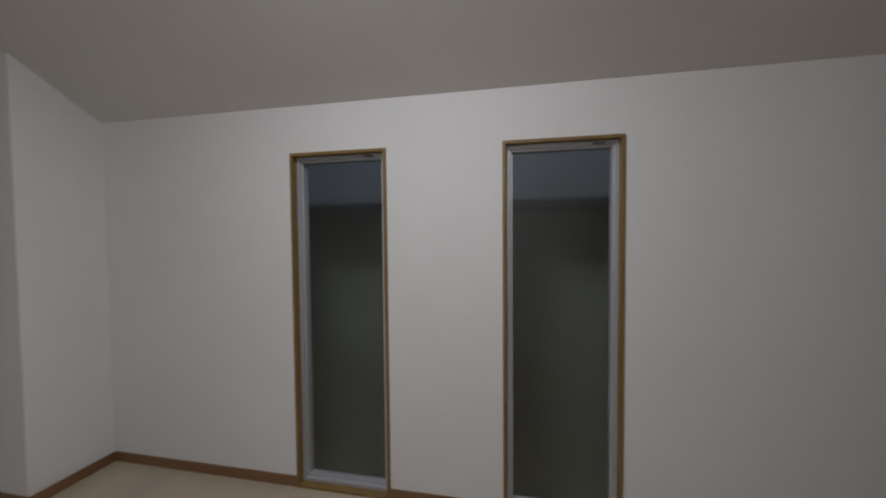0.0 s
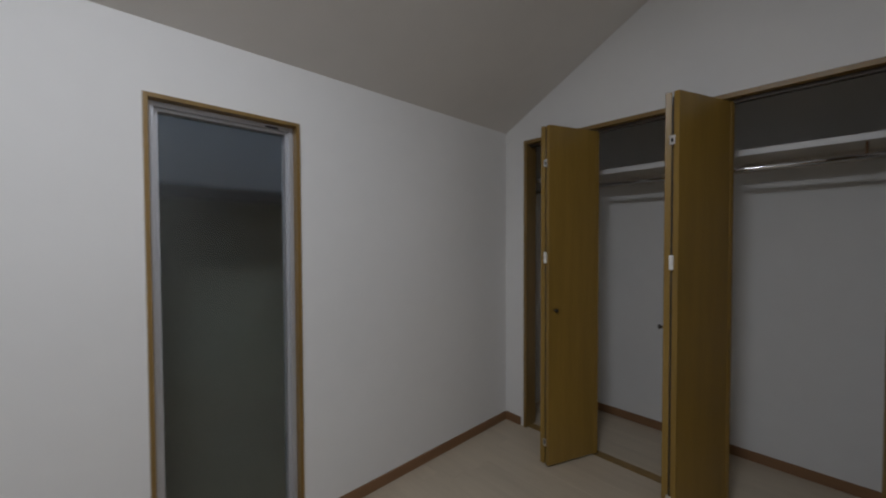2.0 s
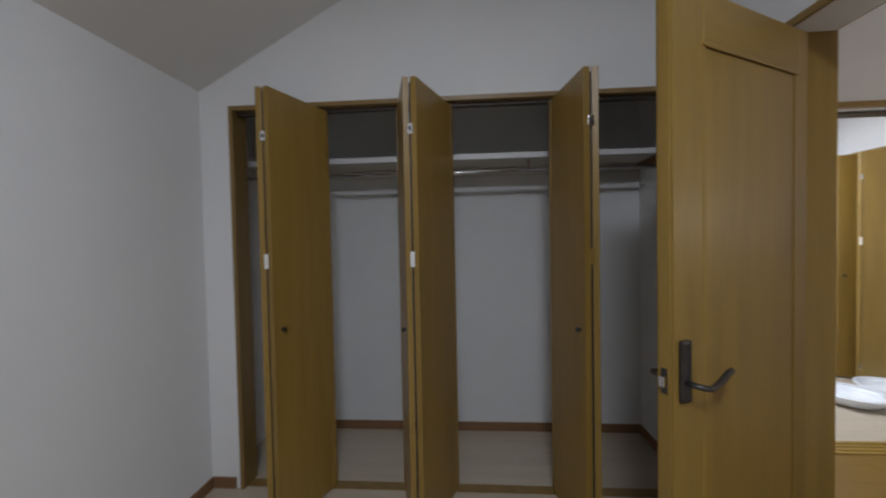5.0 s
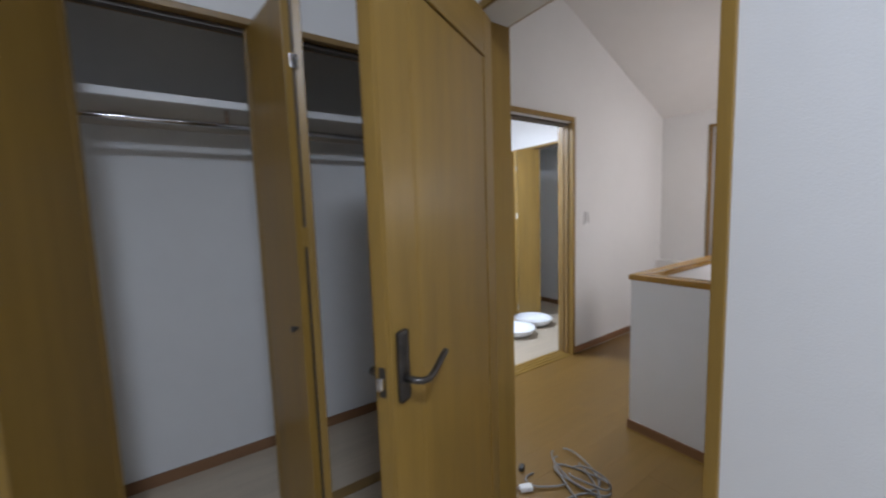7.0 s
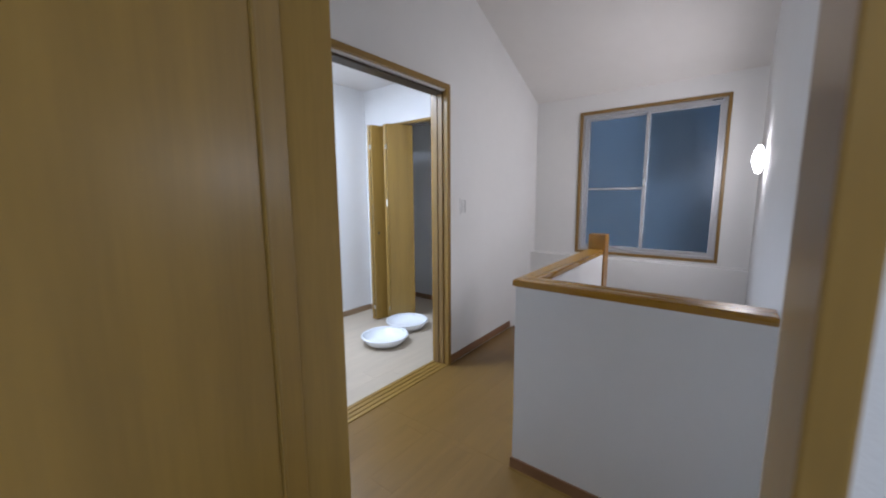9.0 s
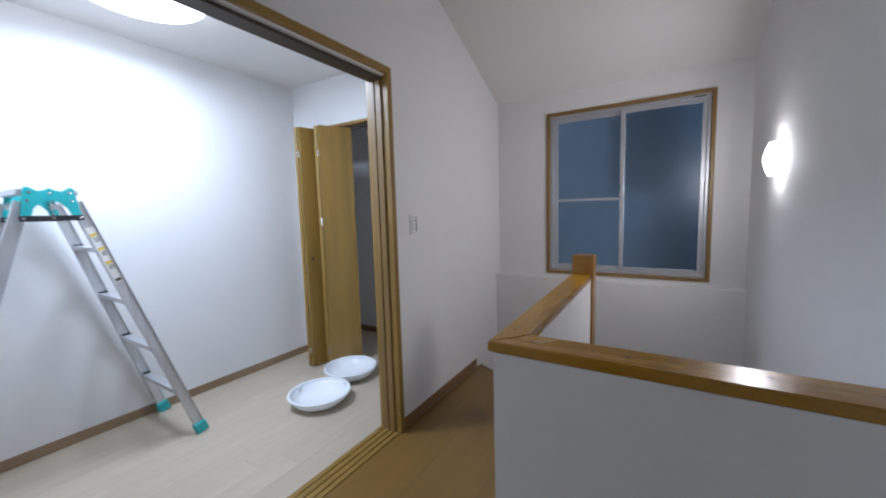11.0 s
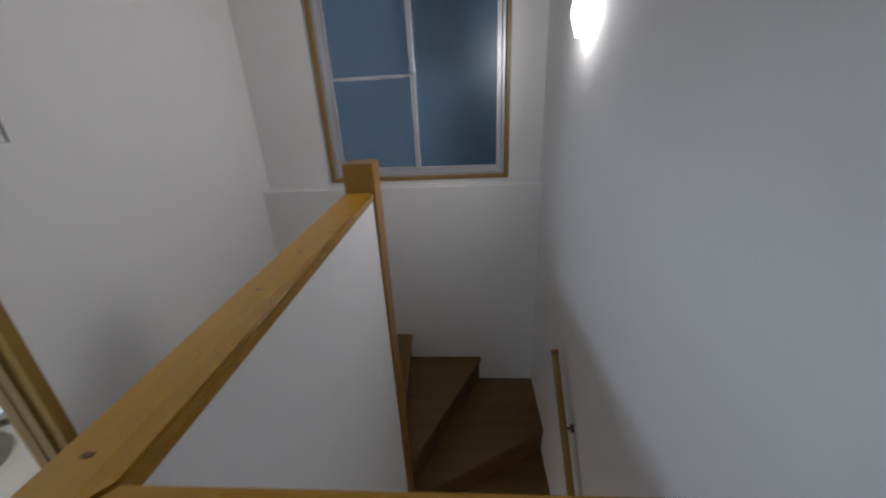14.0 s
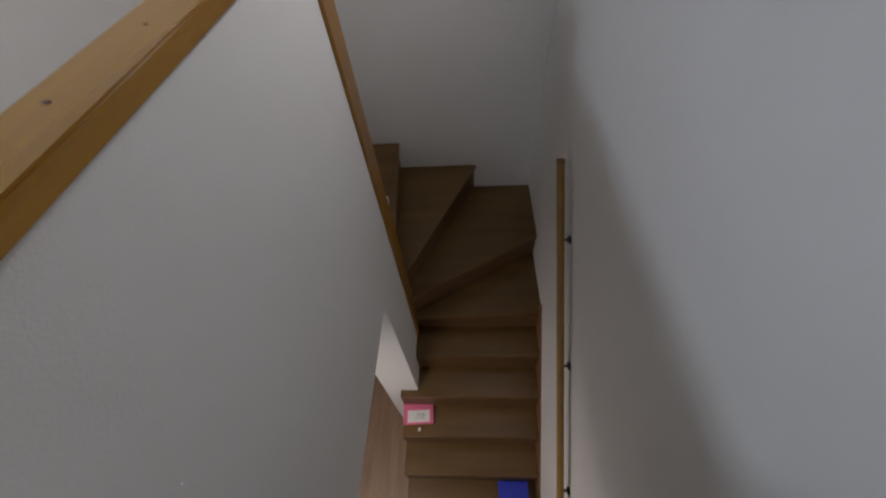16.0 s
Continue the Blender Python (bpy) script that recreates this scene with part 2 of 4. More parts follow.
# floors (boards are laid later)
structure("floor_room_one", boxes((-3.3, XCB + 0.1, YH + 0.004, YW + 0.15, -0.20, -0.012)), GROOVE, "pale wood floor of the empty bedroom", "floor")
structure("floor_room_two", boxes((XR + 0.06, XB + 0.1, -4.0, YH, -0.20, -0.012)), GROOVE, "pale wood floor of the second room", "floor")
NEWEL = (1.875, -2.915)
structure("floor_hall", prism([(XL - 0.1, YH), (XR + 0.06, YH), (XR + 0.06, -3.46), (NEWEL[0], NEWEL[1]), (1.860, -1.676), (XL - 0.1, -1.676)], "z", -0.25, -0.012), GROOVE_HALL, "brown wood floor of the upstairs hall", "floor")
structure("floor_below", boxes((XL - 0.1, 4.2, -4.0, 0.4, LOW - 0.1, LOW)), material("lower_floor_wood", (0.42, 0.28, 0.19), 0.35, vary=0.12, scale=2.5, grain=(6, 0.6, 6)), "wood floor of the storey below", "floor")

# window wall of room one
WIN = [(-0.883, -0.33), (0.266, 0.819)]
ZWT = 1.865
rows = []
xs = [-3.3, WIN[0][0] + 0.012, WIN[0][1] - 0.012, WIN[1][0] + 0.012, WIN[1][1] - 0.012, XCB + 0.1]
for i in (0, 2, 4):
    rows.append((xs[i], xs[i + 1], YW, YW + 0.15, -0.2, 2.3))
for a, b in WIN:
    rows.append((a + 0.012, b - 0.012, YW, YW + 0.15, ZWT - 0.012, 2.3))
    rows.append((a + 0.012, b - 0.012, YW, YW + 0.15, -0.2, 0.004))
structure("wall_window", boxes(*rows), WALLPAPER, "white papered wall with two tall windows", "wall")
structure("wall_alcove", boxes((-3.3, -2.18, 1.54, YW, -0.2, 2.55)), WALLPAPER, "white papered wall projecting by the window wall", "wall")
structure("wall_west", boxes((-3.42, -3.3, YH, YW + 0.15, -0.2, 3.9)), WALLPAPER, "plain white wall", "wall")
structure("wall_door", boxes((-3.3, DOOR[0], YH, YD, -0.2, 3.9), (DOOR[1], XCB + 0.1, YH, YD, -0.2, 3.9), (DOOR[0], DOOR[1], YH, YD, ZDOOR, 3.9)), WALLPAPER, "white papered wall with the bedroom doorway", "wall")

# closet front of room one: opening between the two returns
CY0, CY1, CZ = -0.46, 1.795, 2.028
structure("wall_closet_front", boxes((XC, XC + 0.10, YD, YW, CZ, 3.9)), WALLPAPER, "white papered wall above the closet", "wall")
structure("wall_closet_return_1", boxes((XC, XC + 0.10, CY1, YW, -0.2, CZ)), WALLPAPER, "narrow white wall beside the closet", "wall")
structure("wall_closet_return_2", boxes((XC, XC + 0.10, YD, CY0, -0.2, CZ)), WALLPAPER, "narrow white wall beside the closet", "wall")
structure("wall_closet_back", boxes((XCB, XCB + 0.10, YH, YW, -0.2, 3.9)), CLOSET_WALL, "white inner back wall of the closet", "wall")
structure("wall_closet_side", boxes((XC + 0.10, XCB, YD, YD + 0.004, 0, 3.2), (XC + 0.10, XCB, 1.95, YW, 0, 3.2)), CLOSET_WALL, "white inner side of the closet", "wall")
structure("closet_ceiling", boxes((XC + 0.10, XCB, YD, YW, 2.30, 2.34)), CEILING, "closet ceiling", "ceiling")
structure("closet_floor_strip", boxes((XC + 0.015, XC + 0.075, CY0, CY1, -0.012, 0.004)), TRIM, "wood threshold of the closet", "trim")

# sloping ceilings
structure("ceiling_room_one", prism([(YW + 0.15, roof1(YW + 0.15)), (YD - 0.06, roof1(YD - 0.06)), (YD - 0.06, roof1(YD - 0.06) + 0.12), (YW + 0.15, roof1(YW + 0.15) + 0.12)], "x", -3.42, XCB + 0.1), CEILING, "sloping off-white papered ceiling", "ceiling")
structure("ceiling_hall", prism([(YF - 0.15, roof2(YF - 0.15)), (YH + 0.06, roof2(YH + 0.06)), (YH + 0.06, roof2(YH + 0.06) + 0.12), (YF - 0.15, roof2(YF - 0.15) + 0.12)], "x", XL - 0.12, XR + 0.12), CEILING, "sloping off-white papered hall ceiling", "ceiling")
structure("ceiling_room_two", boxes((XR + 0.12, XB + 0.12, -4.0, YH, ZR2, ZR2 + 0.1)), CEILING, "flat white ceiling of the second room", "ceiling")

# hall and stair walls
structure("wall_stair", boxes((XL - 0.12, XL, -4.11, YH, LOW, 3.9)), WALLPAPER, "white papered stair wall with a lit sconce", "wall")
structure("wall_hall", boxes((XR, XR + 0.12, SLIDE[1], YH, -0.2, 3.9), (XR, XR + 0.12, SLIDE[0], SLIDE[1], ZDOOR, 3.9)), WALLPAPER, "white papered hall wall with a sliding doorway", "wall")
XE = 2.84           # the hall wall runs slightly out of square towards the end wall
structure("wall_hall_end", prism([(XR, SLIDE[0]), (XR + 0.12, SLIDE[0]), (XE + 0.12, -4.11), (XE, -4.11)], "z", LOW, 3.9), WALLPAPER, "white papered hall wall beside the stairs", "wall")
FW = (1.219, 2.393, 0.726, 2.087)
structure("wall_end", boxes((XL, FW[0] + 0.012, YF - 0.15, YF, 0.70, 2.6), (FW[1] - 0.012, XR + 0.06, YF - 0.15, YF, 0.70, 2.6), (FW[0] + 0.012, FW[1] - 0.012, YF - 0.15, YF, FW[3] - 0.012, 2.6), (FW[0] + 0.012, FW[1] - 0.012, YF - 0.15, YF, 0.70, FW[2] + 0.012)), WALLPAPER, "white papered end wall with a sliding window", "wall")
structure("wall_end_lower", box(XL, XR + 0.06, YF - 0.15, YFL, LOW, 0.70, 0.006), WALLPAPER, "thicker white lower part of the end wall", "wall")

# second room
structure("wall_back_two", boxes((XB, XB + 0.12, -4.0, YH, -0.2, ZR2 + 0.1)), WALLPAPER, "white papered back wall of the second room", "wall")
structure("wall_near_two", boxes((XCB + 0.1, XB, YH - 0.10, YH, -0.2, ZR2)), WALLPAPER, "white wall of the second room", "wall")
R2C = (3.03, 4.25)
structure("wall_closet_two", boxes((XR + 0.12, R2C[0], YB - 0.10, YB, -0.2, ZR2), (R2C[1], XB, YB - 0.10, YB, -0.2, ZR2), (R2C[0], R2C[1], YB - 0.10, YB, 2.03, ZR2)), WALLPAPER, "white wall round the second closet", "wall")
structure("wall_closet_two_back", boxes((XR + 0.12, XB, -3.80, -3.70, -0.2, ZR2)), CLOSET_WALL, "white inner back wall of the second closet", "wall")

# low wall round the stairwell, with the wall under it
PX0, PX1, PY0, PY1 = 1.837, 1.887, -1.783, -1.668
structure("wall_parapet_long", boxes((PX0, PX1, -2.875, PY1, -0.30, 0.887)), WALLPAPER, "low white wall beside the stairwell", "low wall")
structure("wall_parapet_short", boxes((XL, PX0, PY0, PY1, -0.30, 0.887)), WALLPAPER, "low white wall across the stairwell", "low wall")
structure("wall_under_parapet", boxes((PX0, 2.065, -2.875, -2.572, LOW, -0.30)), WALLPAPER, "white wall beside the lower stairs", "wall")
structure("wall_lower_side", boxes((3.0, 3.1, -4.0, 0.4, LOW, -0.25)), WALLPAPER, "white wall of the storey below", "wall")
structure("ceiling_below", boxes((PX1, 3.0, -3.2, 0.4, -0.30, -0.255), (XL, PX1, PY1, 0.4, -0.30, -0.255)), CEILING, "ceiling of the storey below", "ceiling")
structure("wall_lower_end", boxes((XL, 3.1, 0.3, 0.4, LOW, -0.25)), WALLPAPER, "white end wall of the storey below", "wall")


# ---- trim ----
def baseboard(name, x0, x1, y0, y1, mat=BASE):
    structure(name, box(x0, x1, y0, y1, 0.0, 0.06, 0.002), mat, "brown wooden baseboard", "baseboard")


T = 0.009
for i, (a, b) in enumerate([(-2.17, WIN[0][0]), (WIN[0][1], WIN[1][0]), (WIN[1][1], XC)]):
    baseboard("baseboard_%d" % i, a, b, YW - T, YW)
baseboard("baseboard_3", -2.17, -2.17 + T, 1.54 - T, YW - T)
baseboard("baseboard_4", -3.3, -2.17, 1.54 - T, 1.54)
baseboard("baseboard_5", XC - T, XC, CY1 + 0.03, YW - T)
baseboard("baseboard_6", XCB - T, XCB, YD + 0.01, 1.95)
baseboard("baseboard_7", XC + 0.1, XCB - T, YD + 0.004, YD + 0.004 + T)
structure("baseboard_8", prism([(XR - T, SLIDE[0] - 0.035), (XR, SLIDE[0] - 0.035), (XR + 0.024, -3.41), (XR + 0.024 - T, -3.41)], "z", 0, 0.06), BASE, "brown wooden baseboard", "baseboard")
baseboard("baseboard_9", PX0, PX1 + T, PY1, PY1 + T)
baseboard("baseboard_10", XL, PX0, PY1, PY1 + T)
structure("floor_bead", boxes((XL, PX1 + T + 0.004, PY1 + T, PY1 + T + 0.005, 0.0, 0.006)), OAK_X, "thin pale bead along the baseboard", "trim")
baseboard("baseboard_11", PX1, PX1 + T, -2.87, PY1)
baseboard("baseboard_12", XB - T, XB, YB, YH - 0.1, BASE_PALE)
baseboard("baseboard_13", R2C[1] + 0.03, XB - T, YB, YB + T, BASE_PALE)
baseboard("baseboard_14", XR + 0.12, XB, -3.70, -3.70 + T)
baseboard("baseboard_15", XL, DOOR[0] - 0.03, YH - T, YH)


def casing(name, label, x0, x1, y0, y1, z0, z1, axis, w, mat_up, mat_level, sill=True):
    """A door or window frame lining an opening; axis is the wall's normal. Sides, head and, if wanted, a sill, in one thing."""
    ob = tagged(new(name), label, "frame", kind="structure")
    if axis == "y":
        part("side", box(x0, x0 + w, y0, y1, z0, z1, 0.003), mat_up, ob)
        part("side", box(x1 - w, x1, y0, y1, z0, z1, 0.003), mat_up, ob)
        part("head", box(x0 + w, x1 - w, y0, y1, z1 - w, z1, 0.003), mat_level, ob)
        if sill:
            part("sill", box(x0 + w, x1 - w, y0, y1, z0, z0 + w, 0.003), mat_level, ob)
    else:
        part("side", box(x0, x1, y0, y0 + w, z0, z1, 0.003), mat_up, ob)
        part("side", box(x0, x1, y1 - w, y1, z0, z1, 0.003), mat_up, ob)
        part("head", box(x0, x1, y0 + w, y1 - w, z1 - w, z1, 0.003), mat_level, ob)
        if sill:
            part("sill", box(x0, x1, y0 + w, y1 - w, z0, z0 + w, 0.003), mat_level, ob)
    return ob


casing("door_frame_bedroom", "oak-coloured bedroom door frame", DOOR[0] - 0.012, DOOR[1] + 0.02, YH - 0.012, YD + 0.012, 0, ZDOOR + 0.03, "y", 0.028, OAK, OAK_X, False)
casing("door_frame_sliding", "oak-coloured frame of the sliding doorway", XR - 0.022, XR + 0.132, SLIDE[0] - 0.033, SLIDE[1] + 0.03, 0, ZDOOR + 0.043, "x", 0.036, OAK, OAK_H, False)
casing("closet_frame_one", "oak-coloured closet frame", XC - 0.012, XC + 0.11, CY0 - 0.03, CY1 + 0.005, 0, CZ + 0.006, "x", 0.024, TRIM, TRIM, False)
casing("closet_frame_two", "oak-coloured frame of the second closet", R2C[0] - 0.005, R2C[1] + 0.005, YB - 0.11, YB + 0.012, 0, 2.035, "y", 0.024, OAK, OAK_X, False)
structure("closet_track_one", boxes((XC + 0.025, XC + 0.06, CY0, CY1 - 0.02, CZ - 0.034, CZ - 0.018)), DARK_TRACK, "dark closet door track", "track")
structure("closet_track_two", boxes((R2C[0] + 0.02, R2C[1] - 0.02, YB - 0.07, YB - 0.03, 1.995, 2.011)), DARK_TRACK, "dark closet door track", "track")
structure("sliding_track_top", boxes((XR + 0.02, XR + 0.10, SLIDE[0] + 0.003, SLIDE[1] - 0.003, ZDOOR - 0.018, ZDOOR - 0.003)), DARK_TRACK, "dark upper sliding door track", "track")
threshold = structure("sliding_threshold", boxes((XR - 0.010, XR + 0.018, SLIDE[0], SLIDE[1], -0.012, 0.006), (XR + 0.026, XR + 0.056, SLIDE[0], SLIDE[1], -0.012, 0.006), (XR + 0.064, XR + 0.094, SLIDE[0], SLIDE[1], -0.012, 0.006), (XR + 0.102, XR + 0.130, SLIDE[0], SLIDE[1], -0.012, 0.006)), OAK_H, "grooved oak sliding door threshold", "threshold")
structure("sliding_stop", boxes((XR + 0.020, XR + 0.056, SLIDE[0] + 0.002, SLIDE[0] + 0.014, 0.006, ZDOOR - 0.02), (XR + 0.066, XR + 0.10, SLIDE[0] + 0.002, SLIDE[0] + 0.014, 0.006, ZDOOR - 0.02)), TRIM, "oak door stop strips", "trim")


# ---- windows ----
def tall_window(name, x0, x1):
    w = tagged(new(name), "tall narrow window with frosted glass, oak trim and an aluminium sash", "window", kind="structure")
    z0, z1 = 0.0, ZWT
    f = 0.016
    part("trim_side", box(x0, x0 + f, YW - 0.012, YW + 0.07, z0, z1, 0.002), TRIM, w)
    part("trim_side", box(x1 - f, x1, YW - 0.012, YW + 0.07, z0, z1, 0.002), TRIM, w)
    part("trim_head", box(x0 + f, x1 - f, YW - 0.012, YW + 0.07, z1 - f, z1, 0.002), TRIM, w)
    part("sill", box(x0 + f, x1 - f, YW - 0.012, YW + 0.07, z0, z0 + f, 0.002), TRIM, w)
    a, b, c, d = x0 + f, x1 - f, z0 + f, z1 - f
    y0, y1 = YW + 0.028, YW + 0.10
    s = 0.019
    fr = part("sash", boxes((a, a + s, y0, y1, c, d), (b - s, b, y0, y1, c, d), (a + s, b - s, y0, y1, d - s, d), (a + s, b - s, y0, y1, c, c + s), bevel=0.002), ALU, w, "grey aluminium sash")
    g = 0.011
    part("inner_frame", boxes((a + s, a + s + g, y0 + 0.02, y1 - 0.005, c + s, d - s), (b - s - g, b - s, y0 + 0.02, y1 - 0.005, c + s, d - s), (a + s + g, b - s - g, y0 + 0.02, y1 - 0.005, d - s - g, d - s), (a + s + g, b - s - g, y0 + 0.02, y1 - 0.005, c + s, c + s + g)), ALU, fr)
    p = part("pane", boxes((a + s + g - 0.002, b - s - g + 0.002, y0 + 0.045, y0 + 0.050, c + s + g - 0.002, d - s - g + 0.002)), FROST_GREY, fr)
    p.visible_shadow = False
    part("catch", box(b - 0.12, b - 0.065, y0 - 0.006, y0 - 0.0005, d - 0.018, d - 0.010, 0.001), BLACK, w, "small dark catch")


for i, (a, b) in enumerate(WIN):
    tall_window("window_%d" % (i + 1), a, b)


def sliding_window():
    w = tagged(new("window_3"), "two-sash sliding window with blue frosted glass and brown trim", "window", kind="structure")
    x0, x1, z0, z1 = FW
    f = 0.024
    ya, yb = YF - 0.06, YF + 0.012
    part("trim_side", box(x0, x0 + f, ya, yb, z0, z1, 0.003), TRIM, w)
    part("trim_side", box(x1 - f, x1, ya, yb, z0, z1, 0.003), TRIM, w)
    part("trim_head", box(x0 + f, x1 - f, ya, yb, z1 - f, z1, 0.003), TRIM, w)
    part("sill", box(x0 + f, x1 - f, ya, yb, z0, z0 + f, 0.003), TRIM, w)
    a, b, c, d = x0 + f, x1 - f, z0 + f, z1 - f
    s = 0.022
    part("outer_frame", boxes((a, a + s, YF - 0.12, YF - 0.02, c, d), (b - s, b, YF - 0.12, YF - 0.02, c, d), (a + s, b - s, YF - 0.12, YF - 0.02, d - s, d), (a + s, b - s, YF - 0.12, YF - 0.02, c, c + s), bevel=0.002), ALU, w, "grey aluminium frame")
    mid = (a + b) / 2
    for k, (p, q, y) in enumerate(((a + s, mid + 0.016, YF - 0.055), (mid - 0.016, b - s, YF - 0.090))):
        e = 0.030
        lo, hi = c + s, d - s
        sash = part("sash", boxes((p, p + e, y - 0.014, y + 0.014, lo, hi), (q - e, q, y - 0.014, y + 0.014, lo, hi), (p + e, q - e, y - 0.014, y + 0.014, hi - e, hi), (p + e, q - e, y - 0.014, y + 0.014, lo, lo + e), bevel=0.002), ALU, w, "aluminium sliding sash")
        pane = part("pane", boxes((p + e - 0.002, q - e + 0.002, y - 0.003, y + 0.003, lo + e - 0.002, hi - e + 0.002)), FROST_BLUE, sash)
        pane.visible_shadow = False
        if k == 1:
            part("crossbar", box(p + e, q - e, y + 0.004, y + 0.014, 1.345, 1.367, 0.002), ALU, sash)
    part("crescent_lock", boxes((mid - 0.012, mid + 0.012, YF - 0.040, YF - 0.022, 1.37, 1.42), (mid - 0.006, mid + 0.006, YF - 0.026, YF - 0.012, 1.40, 1.45), bevel=0.002), CHROME, w, "small metal crescent lock")
    part("head_catch", box(x0 + 0.06, x0 + 0.13, YF - 0.022, YF - 0.015, d - 0.02, d - 0.012, 0.001), BLACK, w)


sliding_window()


# ---- low wall caps, newel ----
def rail_cap():
    c = thing("handrail_cap", (1.84, -1.70, 0.876), "varnished pine cap with knots on the low stairwell wall", "rail")
    x0, x1, y0, y1, z0, z1 = 1.814, 1.903, -1.776, -1.667, 0.887, 0.917
    inv = Matrix.Translation((-1.84, 1.70, -0.876))
    long = prism([(x0, y0), (x1, y1), (x1 + 0.034, -2.875), (x0 + 0.018, -2.875)], "z", z0, z1)
    cross = prism([(x0 - 0.003, y0), (x1 - 0.003, y1), (XL, y1), (XL, y0)], "z", z0, z1)
    for name, bm, mat in (("long_board", long, PINE_Y), ("cross_board", cross, PINE_X)):
        bmesh.ops.bevel(bm, geom=[e for e in bm.edges if abs(e.verts[0].co.z - e.verts[1].co.z) < 1e-6], offset=0.003, segments=2, affect="EDGES")
        part(name, moved(bm, inv), mat, c)
    for kx, ky, r in ((1.872, -1.803, 0.0075), (1.878, -2.142, 0.006), (1.790, -1.714, 0.008), (1.555, -1.718, 0.009), (1.286, -1.735, 0.006), (1.845, -2.45, 0.005), (1.872, -2.32, 0.004)):
        r *= 0.75
        k = lathe([(0, 0.0010), (r * 0.8, 0.0009), (r, 0.0)], 14)
        moved(k, Matrix.Translation((kx, ky, z1)) @ Matrix.Diagonal((1.35, 0.8, 1, 1)))
        part("knot", moved(k, inv), KNOT, c, "dark pine knot")
    rnd = random.Random(11)
    for k in range(26):
        u = rnd.random()
        sx, sy = 1.783 - 0.045 * u + rnd.uniform(-0.008, 0.008), -1.722 - 0.028 * u + rnd.uniform(-0.007, 0.007)
        l, wd = rnd.uniform(0.003, 0.008), rnd.uniform(0.0012, 0.0035)
        part("scuff", moved(lathe([(0, 0.0007), (0.8, 0.0006), (1, 0)], 9), inv @ pose(sx, sy, z1, 0, 0, rnd.uniform(40, 110)) @ Matrix.Diagonal((l, wd, 1, 1))), SCUFF, c, "scuffed pale mark")


rail_cap()
newel = thing("newel_post", (1.873, -2.925, LOW), "varnished pine newel post at the stair turn", "post")
part("shaft", moved(box(1.825, 1.938, -2.975, -2.875, LOW, 1.022, 0.004), Matrix.Translation((-1.873, 2.925, -LOW))), PINE_Z, newel)


# ---- stairs ----
RISE = 0.21
stairs = tagged(new("stairs"), "dark brown wooden winder stairs going down", "stairs", kind="structure")


def ray_end(deg):
    """Where a line from the newel at that angle meets the stairwell's walls."""
    dx, dy = math.cos(radians(deg)), math.sin(radians(deg))
    best = 9.0
    if dx > 1e-6:
        best = min(best, (XR - NEWEL[0]) / dx)
    if dx < -1e-6:
        best = min(best, (XL - NEWEL[0]) / dx)
    if dy < -1e-6:
        best = min(best, (YFL - NEWEL[1]) / dy)
    return (NEWEL[0] + best * dx, NEWEL[1] + best * dy)


def winder(a0, a1, z):
    pts = [NEWEL, ray_end(a0)]
    for corner, ang in (((XR, YFL), math.degrees(math.atan2(YFL - NEWEL[1], XR - NEWEL[0]))), ((XL, YFL), math.degrees(math.atan2(YFL - NEWEL[1], XL - NEWEL[0])))):
        if a1 < ang < a0:
            pts.append(corner)
    pts.append(ray_end(a1))
    bm = prism(pts, "z", z - 0.03, z)
    part("tread", bm, STAIR, stairs)
    p, q = Vector(NEWEL), Vector(ray_end(a0))
    n = Vector((-(q - p).y, (q - p).x)).normalized() * 0.018
    part("riser", prism([p, q, q + n, p + n], "z", z, z + RISE - 0.03), RISER, stairs)
    p, q = Vector(NEWEL), Vector(ray_end(a1))
    n = Vector((-(q - p).y, (q - p).x)).normalized()
    part("nosing", prism([p - n * 0.0, q - n * 0.0, q - n * 0.018, p - n * 0.018], "z", z - 0.029, z - 0.001), STAIR, stairs)


angles = [-31, -58, -86, -115, -150, -177]
for k in range(5):
    winder(angles[k], angles[k + 1], -0.22 - RISE * k)
for k in range(8):
    z = -0.22 - RISE * (k + 5)
    y1 = -2.73 + 0.205 * k
    y0 = y1 - 0.235
    xr = PX0 if y1 < -2.6 else 1.955
    t = box(XL, xr, y0, y1, z - 0.03, z, 0.004)
    part("tread", t, STAIR, stairs)
    part("riser", box(XL, xr, y0 + 0.012, y0 + 0.03, z, z + RISE - 0.031), RISER, stairs)
stringer = prism([(-2.97, -1.27), (-1.30, -2.98), (-1.30, -2.74), (-2.97, -1.02)], "x", XL, XL + 0.012)
part("stringer", stringer, BASE, stairs, "pale brown stair stringer")


